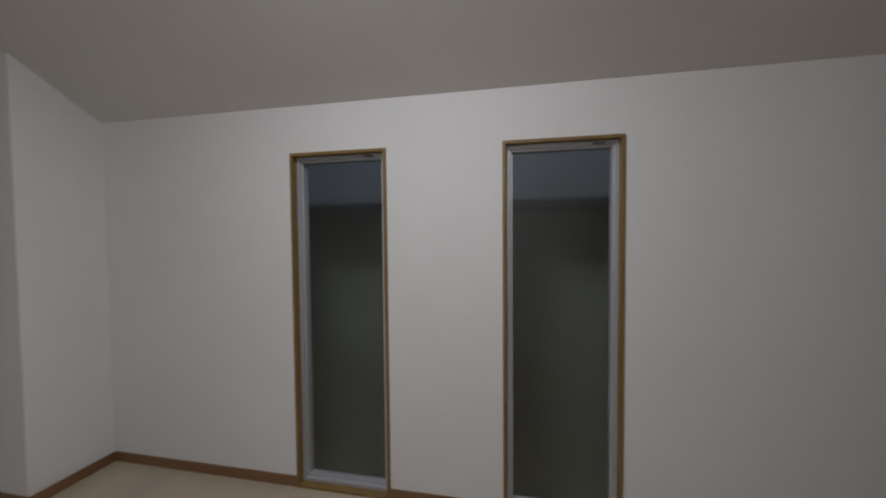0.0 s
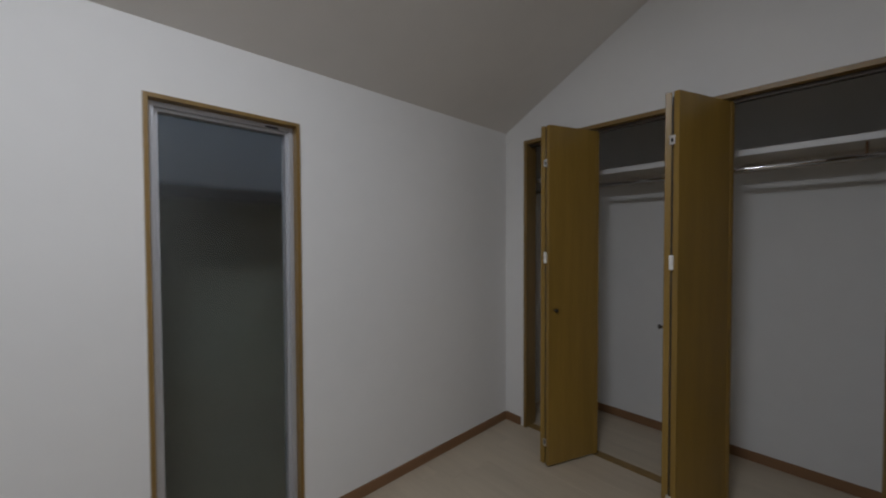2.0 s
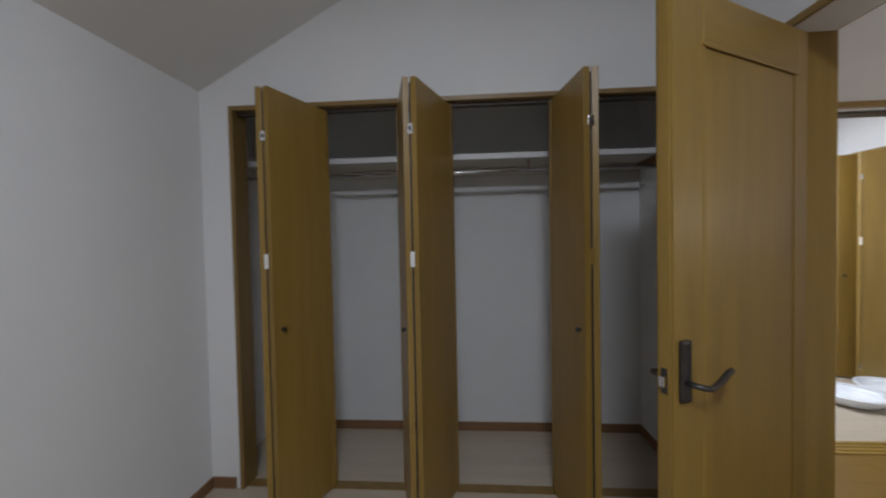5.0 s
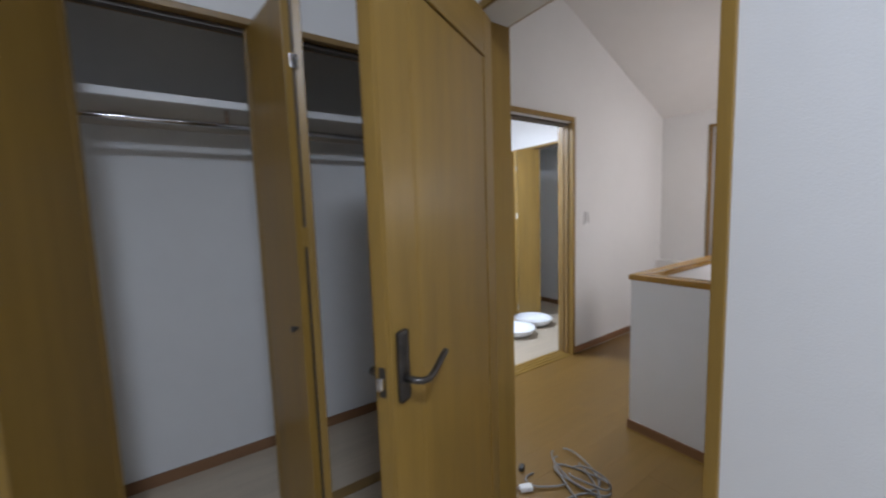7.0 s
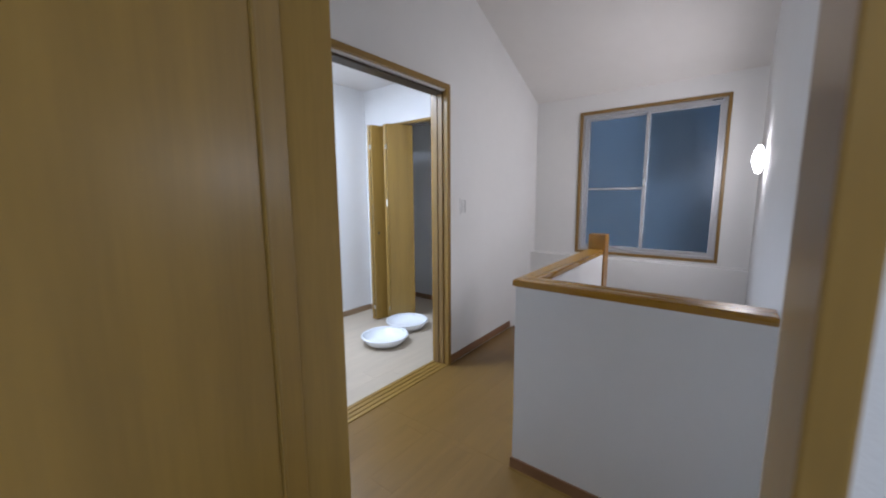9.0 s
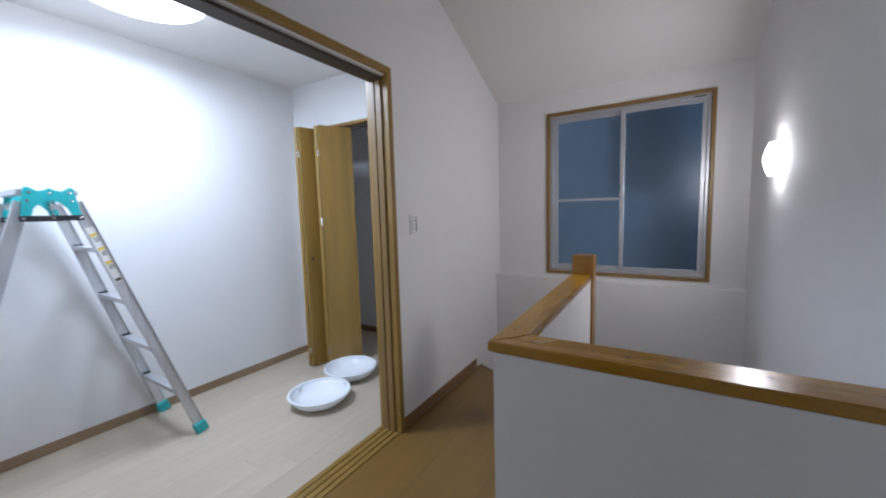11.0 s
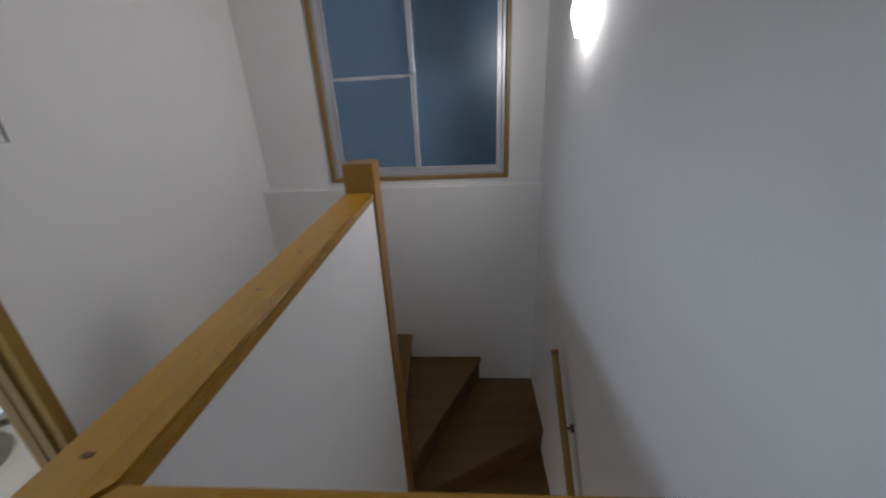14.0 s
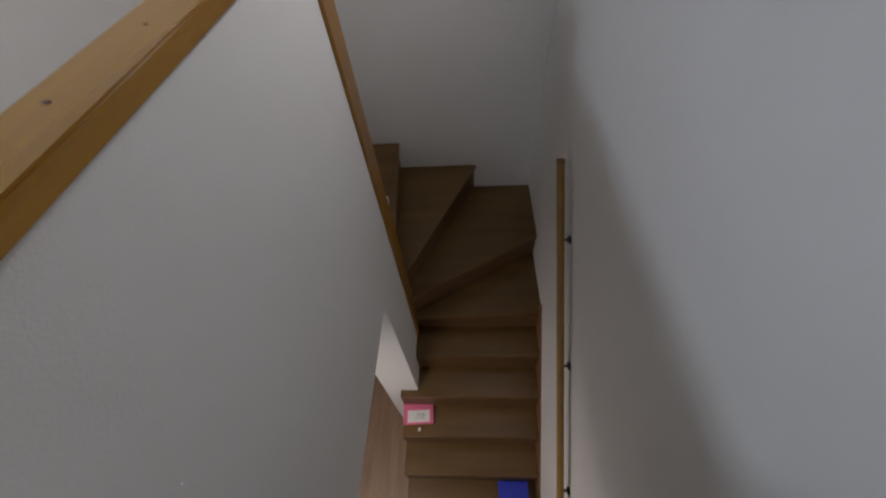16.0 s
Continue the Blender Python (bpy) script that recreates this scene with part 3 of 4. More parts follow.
def wall_handrail():
    a, b = Vector((1.064, -3.110, 0.018)), Vector((1.064, -1.45, -1.51))
    h = thing("stair_handrail", (1.03, -2.4, -1.0), "round light wood handrail on black wall brackets", "handrail")
    inv = Matrix.Translation((-1.03, 2.4, 1.0))
    part("rail", moved(tube([a, b], 0.017, 14), inv), OAK, h, smooth=False)
    d = (b - a).normalized()
    part("end_cap", moved(tube([a - d * 0.006, a + d * 0.02], 0.0185, 14), inv), BASE, h)
    for s in (0.145, 0.405, 0.68):
        p = a.lerp(b, s)
        br = part("bracket", moved(tube([(XL + 0.004, p.y, p.z - 0.035), (XL + 0.045, p.y, p.z - 0.035), (p.x, p.y, p.z - 0.012)], 0.006, 8), inv), BRONZE, h)
        part("rose", moved(lathe([(0, 0.012), (0.016, 0.010), (0.020, 0.0), (0, 0)], 18), inv @ pose(XL, p.y, p.z - 0.035, 0, 90, 0)), BRONZE, br)


wall_handrail()


# ---- bedroom door ----
def bedroom_door():
    hinge, free = Vector((1.835, -0.594)), Vector((1.508, 0.022))
    ang = math.degrees(math.atan2((free - hinge).y, (free - hinge).x))
    w, h, th = (free - hinge).length, 1.985, 0.036
    d = tagged(new("door_1"), "open oak-coloured bedroom door with a raised panel and dark lever handle", "door", kind="structure")
    d.matrix_world = pose(hinge.x, hinge.y, 0.008, 0, 0, ang)
    # local: x from hinge to free edge, +y is the face towards the hall side
    part("slab", box(0, w, -th, 0, 0, h, 0.003), OAK, d)
    for side in (1, -1):
        y0, y1 = (0.0, 0.006) if side > 0 else (-th - 0.006, -th)
        part("stile", box(0.004, 0.076, y0, y1, 0.004, h - 0.004, 0.003), OAK, d)
        part("stile", box(w - 0.131, w - 0.004, y0, y1, 0.004, h - 0.004, 0.003), OAK, d)
        part("rail", box(0.078, w - 0.133, y0, y1, h - 0.142, h - 0.004, 0.003), OAK_X, d)
        part("rail", box(0.078, w - 0.133, y0, y1, 0.004, 0.16, 0.003), OAK_X, d)
        yy0, yy1 = (0.0, 0.011) if side > 0 else (-th - 0.011, -th)
        ys = (0.0, 0.0075) if side > 0 else (-th - 0.0075, -th)
        part("moulding", box(0.074, 0.084, *ys, 0.16, h - 0.150, 0.003), OAK, d)
        part("moulding", box(w - 0.139, w - 0.129, *ys, 0.16, h - 0.150, 0.003), OAK, d)
        part("moulding", box(0.066, w - 0.124, yy0, yy1, h - 0.157, h - 0.143, 0.004), OAK_X, d)
        ys = (0.0, 0.004) if side > 0 else (-th - 0.004, -th)
        part("panel", box(0.090, w - 0.145, *ys, 0.17, h - 0.160, 0.0018), OAK, d)
        px, pz = w - 0.044, 0.938
        s = 1 if side > 0 else -1
        base = 0.006 if side > 0 else -th - 0.006
        ya, yb = sorted((base, base + s * 0.010))
        hd = part("handle_plate", box(px - 0.021, px + 0.021, ya, yb, pz - 0.085, pz + 0.085, 0.009), BRONZE, d, "dark bronze handle plate")
        pts = [(px, base + s * 0.008, pz - 0.03), (px, base + s * 0.042, pz - 0.03), (px - 0.012, base + s * 0.050, pz - 0.033), (px - 0.04, base + s * 0.050, pz - 0.040), (px - 0.07, base + s * 0.048, pz - 0.034), (px - 0.10, base + s * 0.046, pz - 0.022), (px - 0.125, base + s * 0.044, pz - 0.012), (px - 0.142, base + s * 0.043, pz - 0.008)]
        part("lever", tube(pts, 0.0085, 10), BRONZE, hd, "curved dark lever", smooth=True)
    latch = part("latch_plate", box(w, w + 0.002, -th / 2 - 0.009, -th / 2 + 0.009, 0.875, 0.945, 0.0005), BRONZE, d, "dark latch plate")
    part("latch_bolt", box(w + 0.002, w + 0.016, -th / 2 - 0.008, -th / 2 + 0.008, 0.895, 0.925, 0.003), CHROME, latch, "chrome latch bolt")


bedroom_door()


# ---- folding closet doors ----
def bifold(fold, a, b, height, group, knob=0, plate=True, name="folding_closet_door"):
    """Two leaves that meet at the fold and stand on the track at a and b."""
    t = thing(name, (fold[0], fold[1], 0.012), "folded-open oak-coloured closet door pair", "closet door", group)
    inv = t.matrix_world.inverted()
    f = Vector(fold)
    for k, end in enumerate((a, b)):
        e = Vector(end)
        d = e - f
        n = Vector((-d.y, d.x)).normalized()
        mid_other = Vector((b if k == 0 else a))
        if (mid_other - f).dot(n) > 0:
            n = -n
        # n points away from the other leaf
        start = f + n * 0.004
        ang = math.degrees(math.atan2(d.y, d.x))
        m = inv @ pose(start.x, start.y, 0.012, 0, 0, ang)
        left = n.dot(Vector((-d.y, d.x))) > 0
        y0, y1 = (0.0, 0.026) if left else (-0.026, 0.0)
        L = d.length
        leaf = part("leaf", moved(box(0.004, L - 0.022, y0 + 0.001, y1 - 0.001, 0, height, 0.0015), m), OAK, t)
        part("edge_strip", moved(box(0.0, 0.004, y0, y1, 0, height, 0.0015), m), OAK, leaf, "rounded oak edge strip")
        part("edge_strip", moved(box(L - 0.022, L + 0.004, y0 - 0.002, y1 + 0.002, 0, height, 0.002), m), OAK, leaf)
        ys, ye = (y1, y1 + 0.018) if left else (y0 - 0.018, y0)
        if knob == k:
            ky = (y1 if left else y0)
            kb = lathe([(0, 0.022), (0.010, 0.020), (0.012, 0.014), (0.006, 0.008), (0.006, 0), (0, 0)], 14)
            part("knob", moved(kb, m @ pose(0.045, ky, 0.915, -90 if left else 90, 0, 0)), BRONZE, leaf, "small dark knob")
    d = ((Vector(a) + Vector(b)) / 2 - f).normalized()
    ang = math.degrees(math.atan2(d.y, d.x))
    m = inv @ pose(f.x, f.y, 0.012, 0, 0, ang)
    for z in (height - 0.215, 0.13):
        hg = part("hinge", moved(box(-0.006, 0.004, -0.012, 0.012, z - 0.022, z + 0.022, 0.002), m), CHROME, t, "small steel hinge")
        part("screw", moved(box(-0.008, -0.006, -0.004, 0.004, z - 0.008, z + 0.008, 0.001), m), BLACK, hg)
    part("gap_strip", moved(box(0.004, 0.010, -0.004, 0.004, 0.02, height - 0.02), m), BLACK, t)
    part("catch_plate", moved(box(-0.007, 0.0, -0.009, 0.009, 1.19, 1.255, 0.001), m), PAPER if plate else OAK, t, "white catch plate" if plate else "")


bifold((2.055, 1.448), (2.40, 1.315), (2.40, 1.51), 1.988, "bedroom closet doors")
bifold((2.035, 0.795), (2.40, 0.66), (2.40, 0.89), 1.988, "bedroom closet doors", 1)
bifold((2.022, 0.058), (2.39, 0.115), (2.39, -0.02), 1.988, "bedroom closet doors", plate=False)
bifold((4.05, -2.74), (4.19, -3.03), (3.985, -3.03), 1.985, "second room closet doors", 1, False)
bifold((3.885, -2.80), (3.955, -3.03), (3.76, -3.03), 1.985, "second room closet doors")


# ---- closet fittings ----
def closet_shelf(name, x0, x1, y0, y1, z):
    s = thing(name, ((x0 + x1) / 2, (y0 + y1) / 2, z - 0.04), "closet shelf with white edge and chrome hanging rod", "shelf")
    inv = s.matrix_world.inverted()
    part("board", moved(boxes((x0 + 0.018, x1, y0, y1, z - 0.022, z)), inv), SHELF, s)
    part("front_edge", moved(box(x0, x0 + 0.018, y0, y1, z - 0.030, z + 0.002, 0.002), inv), MELAMINE, s, "white front edge")
    part("batten", moved(boxes((x1 - 0.018, x1, y0, y1, z - 0.075, z - 0.0225)), inv), SHELF, s)
    rx, rz = x0 + 0.07, z - 0.092
    part("rod", moved(tube([(rx, y0, rz), (rx, y1, rz)], 0.0125, 14), inv), CHROME, s, "chrome hanging rod", smooth=True)
    for yy, dy in ((y0, 0.006), (y1, -0.006)):
        part("rod_socket", moved(tube([(rx, yy, rz), (rx, yy + dy, rz)], 0.022, 14), inv), CHROME, s)
    for yy in (y0 + 0.76, y0 + 1.52):
        br = part("rod_bracket", moved(tube([(rx, yy, rz), (rx, yy, z - 0.024)], 0.005, 8), inv), BASE, s)
    part("end_cleat", moved(box(x0 + 0.05, x1 - 0.02, y0, y0 + 0.018, z - 0.065, z - 0.0225, 0.002), inv), BASE, s, "brown wooden end cleat")


closet_shelf("closet_shelf", 2.66, XCB, YD + 0.004, 1.95, 1.812)


# ---- lamps ----
def round_ceiling_lamp(name, at, tilt, glow, label, size=1.0):
    l = thing(name, at, label, "ceiling lamp")
    l.matrix_world = pose(at[0], at[1], at[2], tilt, 0, 0)
    l.scale = (size, size, 1)
    part("base", lathe([(0, 0), (0.20, 0), (0.20, -0.02), (0, -0.02)], 40), WHITE, l)
    part("cover", lathe([(0.225, -0.004), (0.232, -0.02), (0.228, -0.045), (0.19, -0.062), (0.10, -0.07), (0, -0.072)], 48), glow, l, "lit milky cover", smooth=True)


round_ceiling_lamp("ceiling_lamp", (LAMP1[0], LAMP1[1], roof1(LAMP1[1]) - 0.005), -28.6, LAMP_OPAL, "round white ceiling lamp on the sloping ceiling")
round_ceiling_lamp("ceiling_lamp", (3.70, -1.62, ZR2 - 0.002), 0, GLOW, "bright round ceiling lamp in the second room", 1.18)


def sconce():
    s = thing("wall_sconce", (XL, -3.195, 1.50), "lit white wall sconce shining up and down", "wall lamp")
    part("back_plate", box(0.0, 0.010, -0.03, 0.03, -0.05, 0.05, 0.004), WHITE, s)
    part("arm", tube([(0.010, 0, 0), (0.03, 0, 0)], 0.008, 10), WHITE, s)
    # tall tapered ends shape the light washed up and down the wall into the shade
    shade = lathe([(0.012, -0.082), (0.024, -0.050), (0.034, -0.012), (0.034, 0.012), (0.024, 0.050), (0.012, 0.082)], 28)
    sh = part("shade", moved(shade, Matrix.Translation((0.037, 0, 0))), SCONCE_GLOW, s, "glowing opal shade, its tapered ends standing in for glow on the wall", smooth=True)
    sh.visible_shadow = False


sconce()


# ---- switch plate ----
ROCKER = material("grey_switch_rocker", (0.48, 0.48, 0.47), 0.35, vary=0.02)


def switch_plate():
    s = thing("light_switch", (XR + 0.004, -2.562, 1.213), "white wall switch plate with four small rockers", "switch")
    part("plate", box(-0.009, 0.0, -0.036, 0.036, -0.062, 0.062, 0.003), WHITE, s)
    part("rocker_frame", box(-0.0105, -0.009, -0.024, 0.022, -0.049, 0.049, 0.0005), ROCKER, s, "grey inner frame")
    for k in range(4):
        z = -0.036 + k * 0.024
        part("rocker", box(-0.013, -0.0105, -0.015, 0.018, z - 0.0095, z + 0.0095, 0.001), WHITE, s)
    part("name_strip", box(-0.012, -0.0105, -0.0235, -0.0165, -0.047, 0.047, 0.0004), BLACK, s, "dark strip beside the rockers")


switch_plate()


# ---- stepladder ----
def stepladder():
    l = thing("stepladder", (4.12, -1.27, 0), "aluminium stepladder with teal plastic top and feet", "ladder")
    near, far = -0.255, 0.245
    top_z = 1.38

    def stile(x_foot, x_top, y_foot, y_top, name="stile"):
        a, b = Vector((x_foot, y_foot, 0.03)), Vector((x_top, y_top, top_z))
        d = (b - a)
        s = d.length
        bm = bmesh.new()
        add_box(bm, -0.0225, 0.0225, -0.0015, 0.0015, 0, s)
        add_box(bm, -0.0255, -0.0225, -0.011, 0.011, 0, s)
        add_box(bm, 0.0225, 0.0255, -0.011, 0.011, 0, s)
        mesh = part(name, moved(bm, Matrix.Translation(a) @ align(d)), LADDER_ALU, l)
        part("foot", moved(box(-0.032, 0.032, -0.020, 0.020, -0.028, 0.035, 0.004), Matrix.Translation(a) @ align(d)), TEAL, mesh, "teal rubber foot")
        return a, b

    def align(d):
        z = d.normalized()
        x = Vector((0, 1, 0))
        x = (x - z * x.dot(z)).normalized()
        y = z.cross(x)
        return Matrix((x, y, z)).transposed().to_4x4()

    for s, yf, yt in ((-1, -0.50, -0.088), (1, 0.50, 0.088)):
        n = stile(near, -0.165, yf, yt)
        f = stile(far, 0.165, yf, yt)
        for k in range(4):
            u = (0.285 * (k + 1) - 0.03) / (top_z - 0.03)
            p, q = n[0].lerp(n[1], u), f[0].lerp(f[1], u)
            step = box(p.x + 0.004, q.x - 0.004, -0.026, 0.026, -0.012, 0.012, 0.003)
            part("rung", moved(step, Matrix.Translation((0, p.y, p.z))), LADDER_ALU, l)
            part("rivet", moved(box(q.x - 0.02, q.x - 0.004, -0.02, 0.02, 0.012, 0.02, 0.003), Matrix.Translation((0, q.y, q.z))), BLACK, l)
    for x in (-0.178, 0.172):
        # side bracket: arch with two raised ears
        out = [(-0.102, -0.065), (-0.082, 0.064), (-0.070, 0.070), (-0.040, 0.050), (-0.018, 0.054), (0.0, 0.066), (0.018, 0.054), (0.040, 0.050), (0.070, 0.070), (0.082, 0.064), (0.102, -0.065), (0.068, -0.065), (0.058, -0.030), (0.035, -0.004), (0.0, 0.008), (-0.035, -0.004), (-0.058, -0.030), (-0.068, -0.065)]
        br = prism([(p[0], p[1] + top_z) for p in out], "x", x - 0.007, x + 0.007)
        b = part("bracket", br, TEAL, l, "teal plastic hinge bracket")
        for ry, rz in ((-0.066, 0.045), (0.066, 0.045), (0, 0.042), (-0.074, 0.005), (0.074, 0.005)):
            part("rivet", moved(lathe([(0, 0.004), (0.006, 0.003), (0.008, 0)], 12), pose(x - 0.0072, ry, top_z + rz, 0, -90, 0)), CHROME, b)
        lb = part("locking_bar", box(x - 0.016, x - 0.008, -0.108, 0.108, top_z - 0.088, top_z - 0.062, 0.003), BLACK, l, "black locking bar")
        for ry in (-0.094, 0.0, 0.094):
            part("bolt", moved(lathe([(0, 0.004), (0.007, 0.003), (0.008, 0)], 12), pose(x - 0.0165, ry, top_z - 0.075, 0, -90, 0)), CHROME, lb)
    part("top_rung", box(-0.165, 0.165, -0.105, -0.06, top_z + 0.035, top_z + 0.06, 0.003), LADDER_ALU, l)
    part("top_rung", box(-0.165, 0.165, 0.06, 0.105, top_z + 0.035, top_z + 0.06, 0.003), LADDER_ALU, l)
    a, b = Vector((near, -0.50, 0.03)), Vector((-0.165, -0.088, top_z))
    d = b - a
    m0 = Matrix.Translation(a) @ align(d)
    L = d.length
    lab = part("warning_label", moved(boxes((-0.017, 0.017, 0.0018, 0.0024, L - 0.43, L - 0.13), (-0.017, 0.017, -0.0024, -0.0018, L - 0.43, L - 0.13)), m0), PAPER, l, "white warning label with yellow and dark bars")
    for k in range(3):
        z = L - 0.17 - k * 0.075
        part("yellow_bar", moved(boxes((-0.014, 0.014, 0.0024, 0.0029, z - 0.007, z + 0.007), (-0.014, 0.014, -0.0029, -0.0024, z - 0.007, z + 0.007)), m0), YELLOW, lab)
        for j in range(3):
            zz = z - 0.016 - j * 0.009
            part("text_bar", moved(boxes((-0.013, 0.010, 0.0024, 0.0028, zz - 0.002, zz + 0.002), (-0.013, 0.010, -0.0028, -0.0024, zz - 0.002, zz + 0.002)), m0), BRONZE, lab)
    part("text_bar", moved(boxes((-0.014, 0.014, 0.0024, 0.0029, L - 0.425, L - 0.41), (-0.014, 0.014, -0.0029, -0.0024, L - 0.425, L - 0.41)), m0), BRONZE, lab)


stepladder()


# ---- lamp covers lying on the floor ----
def lamp_cover(x, y, rz):
    c = thing("lamp_cover", (x, y, 0), "round milky plastic lamp cover lying upside down on the floor", "lamp cover", "loose lamp covers", rz)
    part("bowl", lathe([(0, 0.0), (0.11, 0.0), (0.155, 0.012), (0.185, 0.040), (0.196, 0.072), (0.190, 0.074), (0.178, 0.044), (0.148, 0.019), (0.105, 0.008), (0, 0.007)], 56), SHADE, c, smooth=True)
    part("rim", lathe([(0.190, 0.070), (0.206, 0.070), (0.210, 0.077), (0.206, 0.084), (0.190, 0.084), (0.187, 0.077), (0.190, 0.070)], 56), SHADE, c, smooth=True)
    for k in range(3):
        part("clip", moved(box(0.172, 0.190, -0.014, 0.014, 0.070, 0.082, 0.002), pose(0, 0, 0, 0, 0, 120 * k)), SHADE, c)


lamp_cover(3.505, -2.365, 10)
lamp_cover(3.625, -2.775, 50)


# ---- cable coil on the hall floor ----
def cable():
    c = thing("extension_cable", (1.83, -1.08, 0), "loosely coiled grey extension cable with a white plug", "cable")

    def loop(name, cx, cy, rx, ry, turn, a0, a1, lift, n=36):
        pts = []
        for i in range(n + 1):
            a = radians(a0 + (a1 - a0) * i / n)
            x, y = rx * math.cos(a), ry * math.sin(a) * (1 + 0.12 * math.cos(2 * a))
            q = radians(turn)
            pts.append((cx + x * math.cos(q) - y * math.sin(q), cy + x * math.sin(q) + y * math.cos(q), 0.005 + lift * (1 + math.sin(1.5 * a)) * 0.5))
        part(name, tube(pts, 0.0045, 8), GREY_CABLE, c, smooth=True)

    loop("loop", 0.03, -0.04, 0.15, 0.085, -18, 20, 340, 0.012)
    loop("loop", -0.04, 0.00, 0.135, 0.07, 12, -150, 185, 0.020)
    loop("loop", -0.03, 0.03, 0.165, 0.075, -25, 10, 300, 0.028)
    loop("loop", -0.07, -0.02, 0.09, 0.06, 30, 0, 330, 0.034)
    loop("lead", 0.06, 0.13, 0.10, 0.06, 60, -60, 150, 0.006, 20)
    loop("lead", -0.12, 0.16, 0.13, 0.05, 80, 170, 330, 0.004, 20)
    plug = part("plug", moved(box(-0.017, 0.017, -0.030, 0.030, 0, 0.024, 0.007), pose(0.075, 0.255, 0, 0, 0, -25)), WHITE, c, "white plug")
    part("prong", moved(boxes((-0.008, -0.006, 0.030, 0.046, 0.008, 0.014), (0.006, 0.008, 0.030, 0.046, 0.008, 0.014)), pose(0.075, 0.255, 0, 0, 0, -25)), CHROME, plug)
    part("connector", moved(box(-0.012, 0.012, -0.020, 0.020, 0, 0.020, 0.005), pose(0.185, 0.17, 0, 0, 0, 30)), BLACK, c, "dark cable connector")


cable()


# ---- things left on the stairs ----
def pack(x, y, z):
    p = thing("card_pack", (x, y, z), "pink packet with a white label lying on a stair tread", "packet", rz=3)
    part("sleeve", box(-0.105, 0.105, -0.068, 0.068, 0, 0.03, 0.003), PINK, p)
    part("label", box(-0.08, 0.075, -0.02, 0.058, 0.03, 0.0315), PAPER, p, "white paper label")
    for k in range(3):
        part("print_bar", box(-0.05, 0.03 - 0.01 * k, 0.03 - 0.014 * k, 0.034 - 0.014 * k, 0.0315, 0.0320), GREY_CABLE, p)


def bin_box(x, y, z):
    b = thing("blue_tray", (x, y, z), "dark blue plastic tray on a lower stair tread", "tray")
    part("tray", boxes((-0.10, 0.10, -0.07, 0.07, 0, 0.012), (-0.10, -0.09, -0.07, 0.07, 0.012, 0.07), (0.09, 0.10, -0.07, 0.07, 0.012, 0.07), (-0.09, 0.09, -0.07, -0.06, 0.012, 0.07), (-0.09, 0.09, 0.06, 0.07, 0.012, 0.07), bevel=0.003), BLUE, b)
    part("lid", box(-0.104, 0.104, -0.074, 0.074, 0.07, 0.082, 0.004), BLUE, b)


pack(1.85, -2.465, -0.22 - RISE * 7)
bin_box(1.195, -2.03, -0.22 - RISE * 9)
paper = thing("paper_scrap", (1.84, -2.365, -0.22 - RISE * 7), "small crumpled white paper scrap", "paper scrap")
bmp = bmesh.new()
bmesh.ops.create_icosphere(bmp, subdivisions=2, radius=0.016)
for v in bmp.verts:
    v.co *= 0.75 + 0.5 * noise.noise(v.co * 90)
part("crumple", moved(bmp, Matrix.Translation((0, 0, 0.011))), PAPER, paper)


# ---- outside, seen through the glass ----
def neighbour(name, x0, x1, y0, y1, z0, z1, mat, label):
    h = thing(name, ((x0 + x1) / 2, (y0 + y1) / 2, z0), label, "house")
    inv = h.matrix_world.inverted()
    part("wall", moved(box(x0, x1, y0, y1, z0, z1, 0.02), inv), mat, h)
    return h, inv


n1, i1 = neighbour("neighbour_house", -5, 5, 3.1, 9, LOW - 0.6, 1.62, NEIGHBOUR, "dark grey-green neighbouring house close outside")
part("eaves", moved(box(-5.1, 5.1, 2.95, 3.1, 1.60, 1.68, 0.01), i1), NEIGHBOUR_BAND, n1, "dark gutter band")
part("upper_wall", moved(box(-5, 5, 3.25, 9, 1.68, 5.0, 0.02), i1), NEIGHBOUR_UP, n1, "pale blue-grey upper wall")
n2, i2 = neighbour("neighbour_house", -3, 6, -10, -5.4, LOW - 0.6, 5.5, NEIGHBOUR_BLUE, "blue-grey neighbouring house outside the stair window")
part("window", moved(box(1.48, 2.06, -5.41, -5.36, 1.52, 2.7, 0.005), i2), NEIGHBOUR_PANE, n2, "dark window")
part("downpipe", moved(box(1.36, 1.43, -5.4, -5.3, LOW, 1.30, 0.01), i2), NEIGHBOUR_PANE, n2)
structure("ground", boxes((-400, 400, -400, 400, LOW - 0.8, LOW - 0.6)), EARTH, "dark ground outside", "ground")


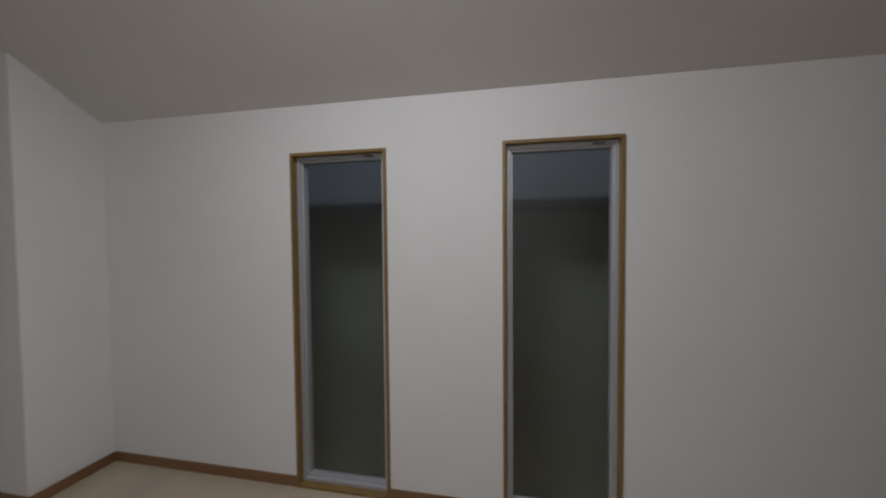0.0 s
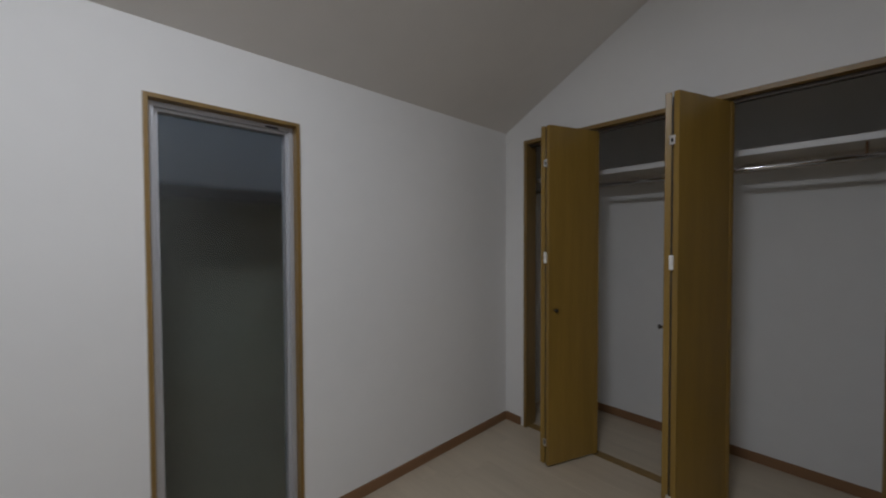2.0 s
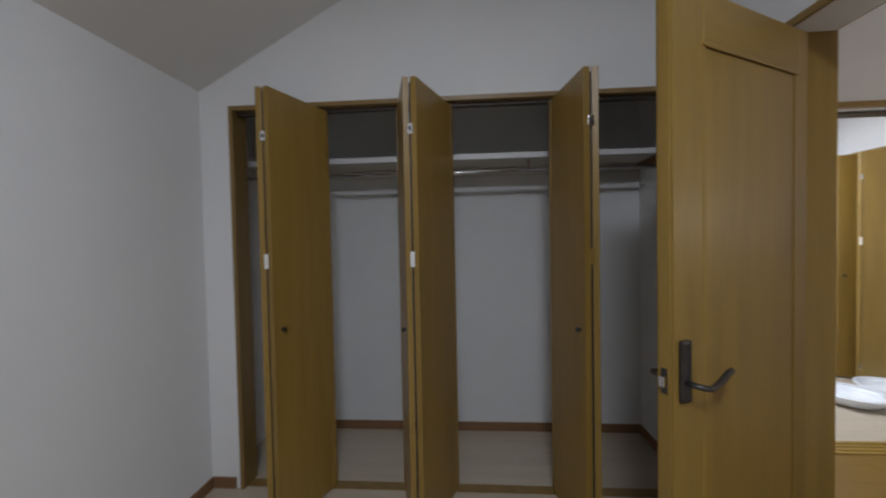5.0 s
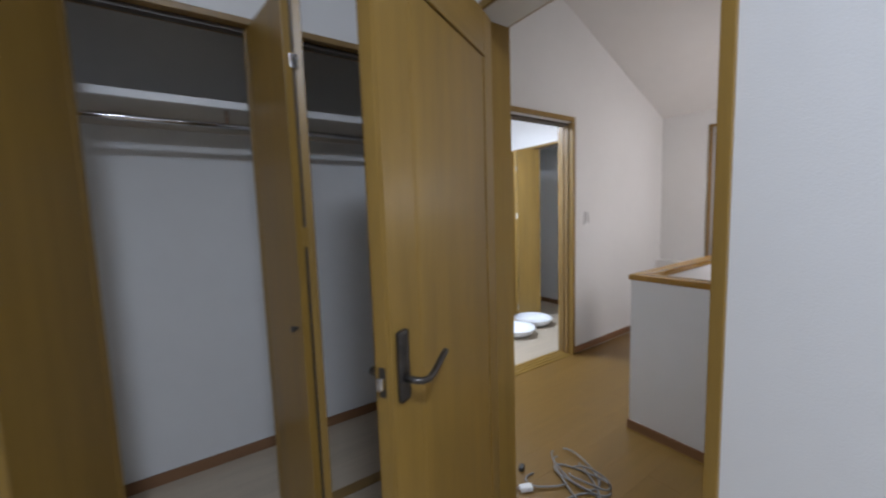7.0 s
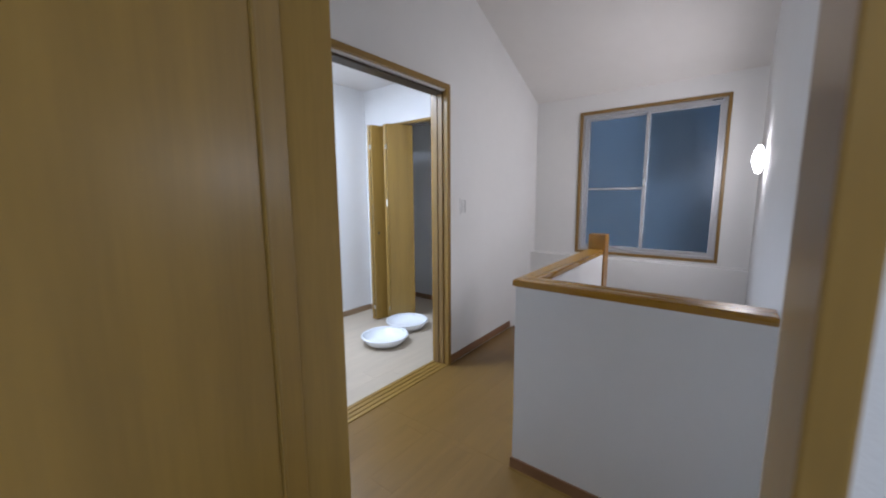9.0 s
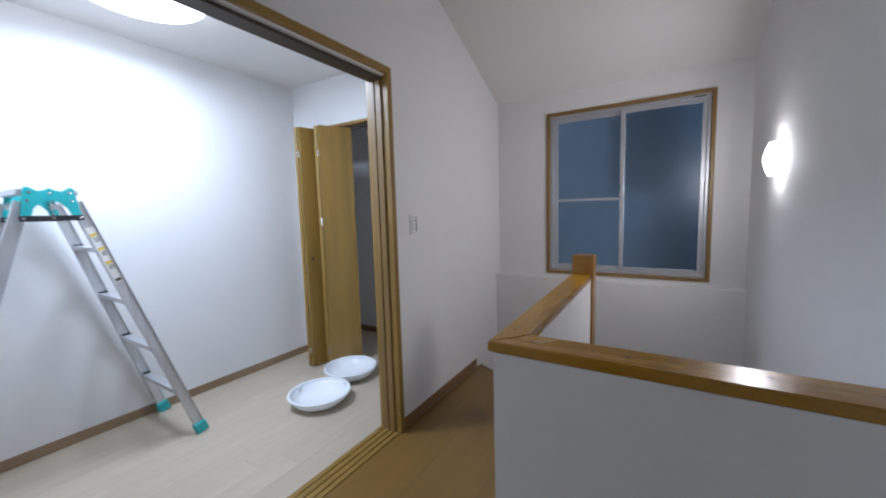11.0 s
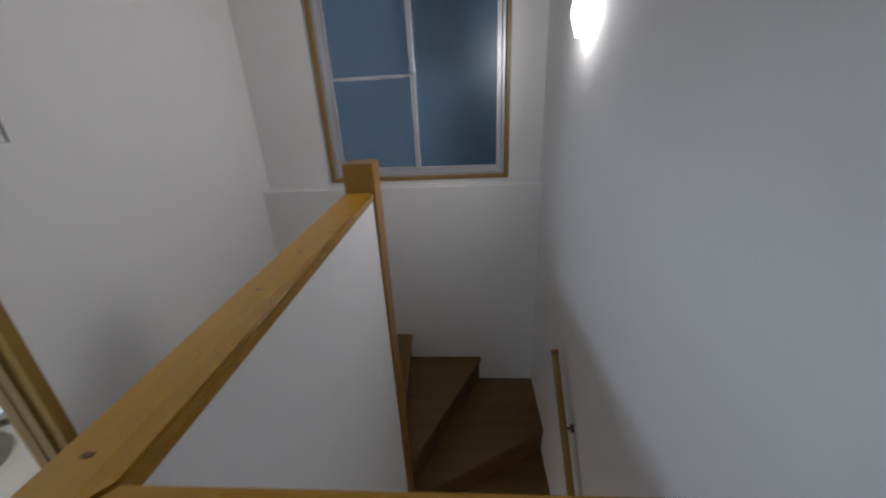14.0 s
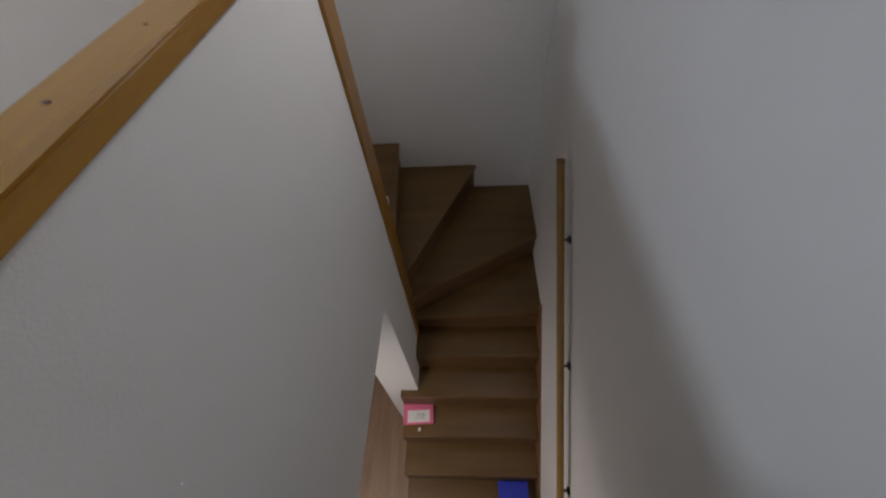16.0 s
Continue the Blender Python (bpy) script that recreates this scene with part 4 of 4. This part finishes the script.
# ---- floor boards ----
def lay_boards(parent, x0, x1, y0, y1, width, length, mat, along="y", keep=None):
    cache = {}
    rnd = random.Random(int(1000 * (x0 + 9)))
    n = 0
    rows_n = int(math.ceil(((x1 - x0) if along == "y" else (y1 - y0)) / width))
    for r in range(rows_n):
        a0 = (x0 if along == "y" else y0) + r * width
        a1 = min(a0 + width, x1 if along == "y" else y1)
        pos = (y0 if along == "y" else x0) - rnd.random() * length
        end = y1 if along == "y" else x1
        first = y0 if along == "y" else x0
        while pos < end:
            p, q = max(pos, first), min(pos + length, end)
            pos += length
            if q - p < 0.02 or a1 - a0 < 0.02:
                continue
            c = ((a0 + a1) / 2, (p + q) / 2) if along == "y" else ((p + q) / 2, (a0 + a1) / 2)
            if keep and not keep(*c):
                continue
            w, l = a1 - a0 - 0.0004, q - p - 0.0004
            key = (round(w, 3), round(l, 3))
            if key not in cache:
                bm = bmesh.new()
                hx, hy = (w / 2, l / 2) if along == "y" else (l / 2, w / 2)
                bv = 0.0003
                vs = [bm.verts.new((sx * hx, sy * hy, -0.012)) for sx, sy in ((-1, -1), (1, -1), (1, 1), (-1, 1))]
                vt = [bm.verts.new((sx * hx, sy * hy, -bv)) for sx, sy in ((-1, -1), (1, -1), (1, 1), (-1, 1))]
                vu = [bm.verts.new((sx * (hx - bv), sy * (hy - bv), 0)) for sx, sy in ((-1, -1), (1, -1), (1, 1), (-1, 1))]
                for i in range(4):
                    j = (i + 1) % 4
                    bm.faces.new((vs[i], vs[j], vt[j], vt[i]))
                    bm.faces.new((vt[i], vt[j], vu[j], vu[i]))
                bm.faces.new(vu)
                me = bpy.data.meshes.new("board")
                bm.normal_update()
                bm.to_mesh(me)
                bm.free()
                me.materials.append(mat)
                cache[key] = me
            ob = new("board", cache[key])
            ob.parent = parent
            ob.location = (c[0], c[1], 0)
            n += 1
    return n


floors = {o.name: o for o in scene.objects if o.name.startswith("floor_")}
lay_boards(floors["floor_room_one"], -3.3, XCB, YD, YW, 0.1515, 1.2, PLANK_PALE, "y")
lay_boards(floors["floor_room_two"], XR + 0.131, XB, -3.70, YH, 0.1515, 1.2, PLANK_PALE, "y")
lay_boards(floors["floor_hall"], XL, XR - 0.010, PY1, YH, 0.1515, 1.8, PLANK_HALL, "y")
lay_boards(floors["floor_hall"], PX1, XR - 0.010, -2.95, PY1, 0.1515, 1.8, PLANK_HALL, "y")
tri = prism([(NEWEL[0], -2.95), (XR, -2.95), (XR, -3.43), (NEWEL[0] + 0.05, NEWEL[1] - 0.045)], "z", -0.03, 0.0)
tagged(mesh_object("landing_board", tri, PLANK_HALL), "", "").parent = floors["floor_hall"]
part("nosing", prism([(NEWEL[0] + 0.05, NEWEL[1] - 0.045), (XR, -3.43), (XR, -3.46), (NEWEL[0] + 0.05, NEWEL[1] - 0.075)], "z", -0.035, 0.002), STAIR, floors["floor_hall"])
round_ceiling_lamp("ceiling_lamp", (2.45, -1.55, -0.302), 0, LAMP_OPAL, "round ceiling lamp of the storey below")
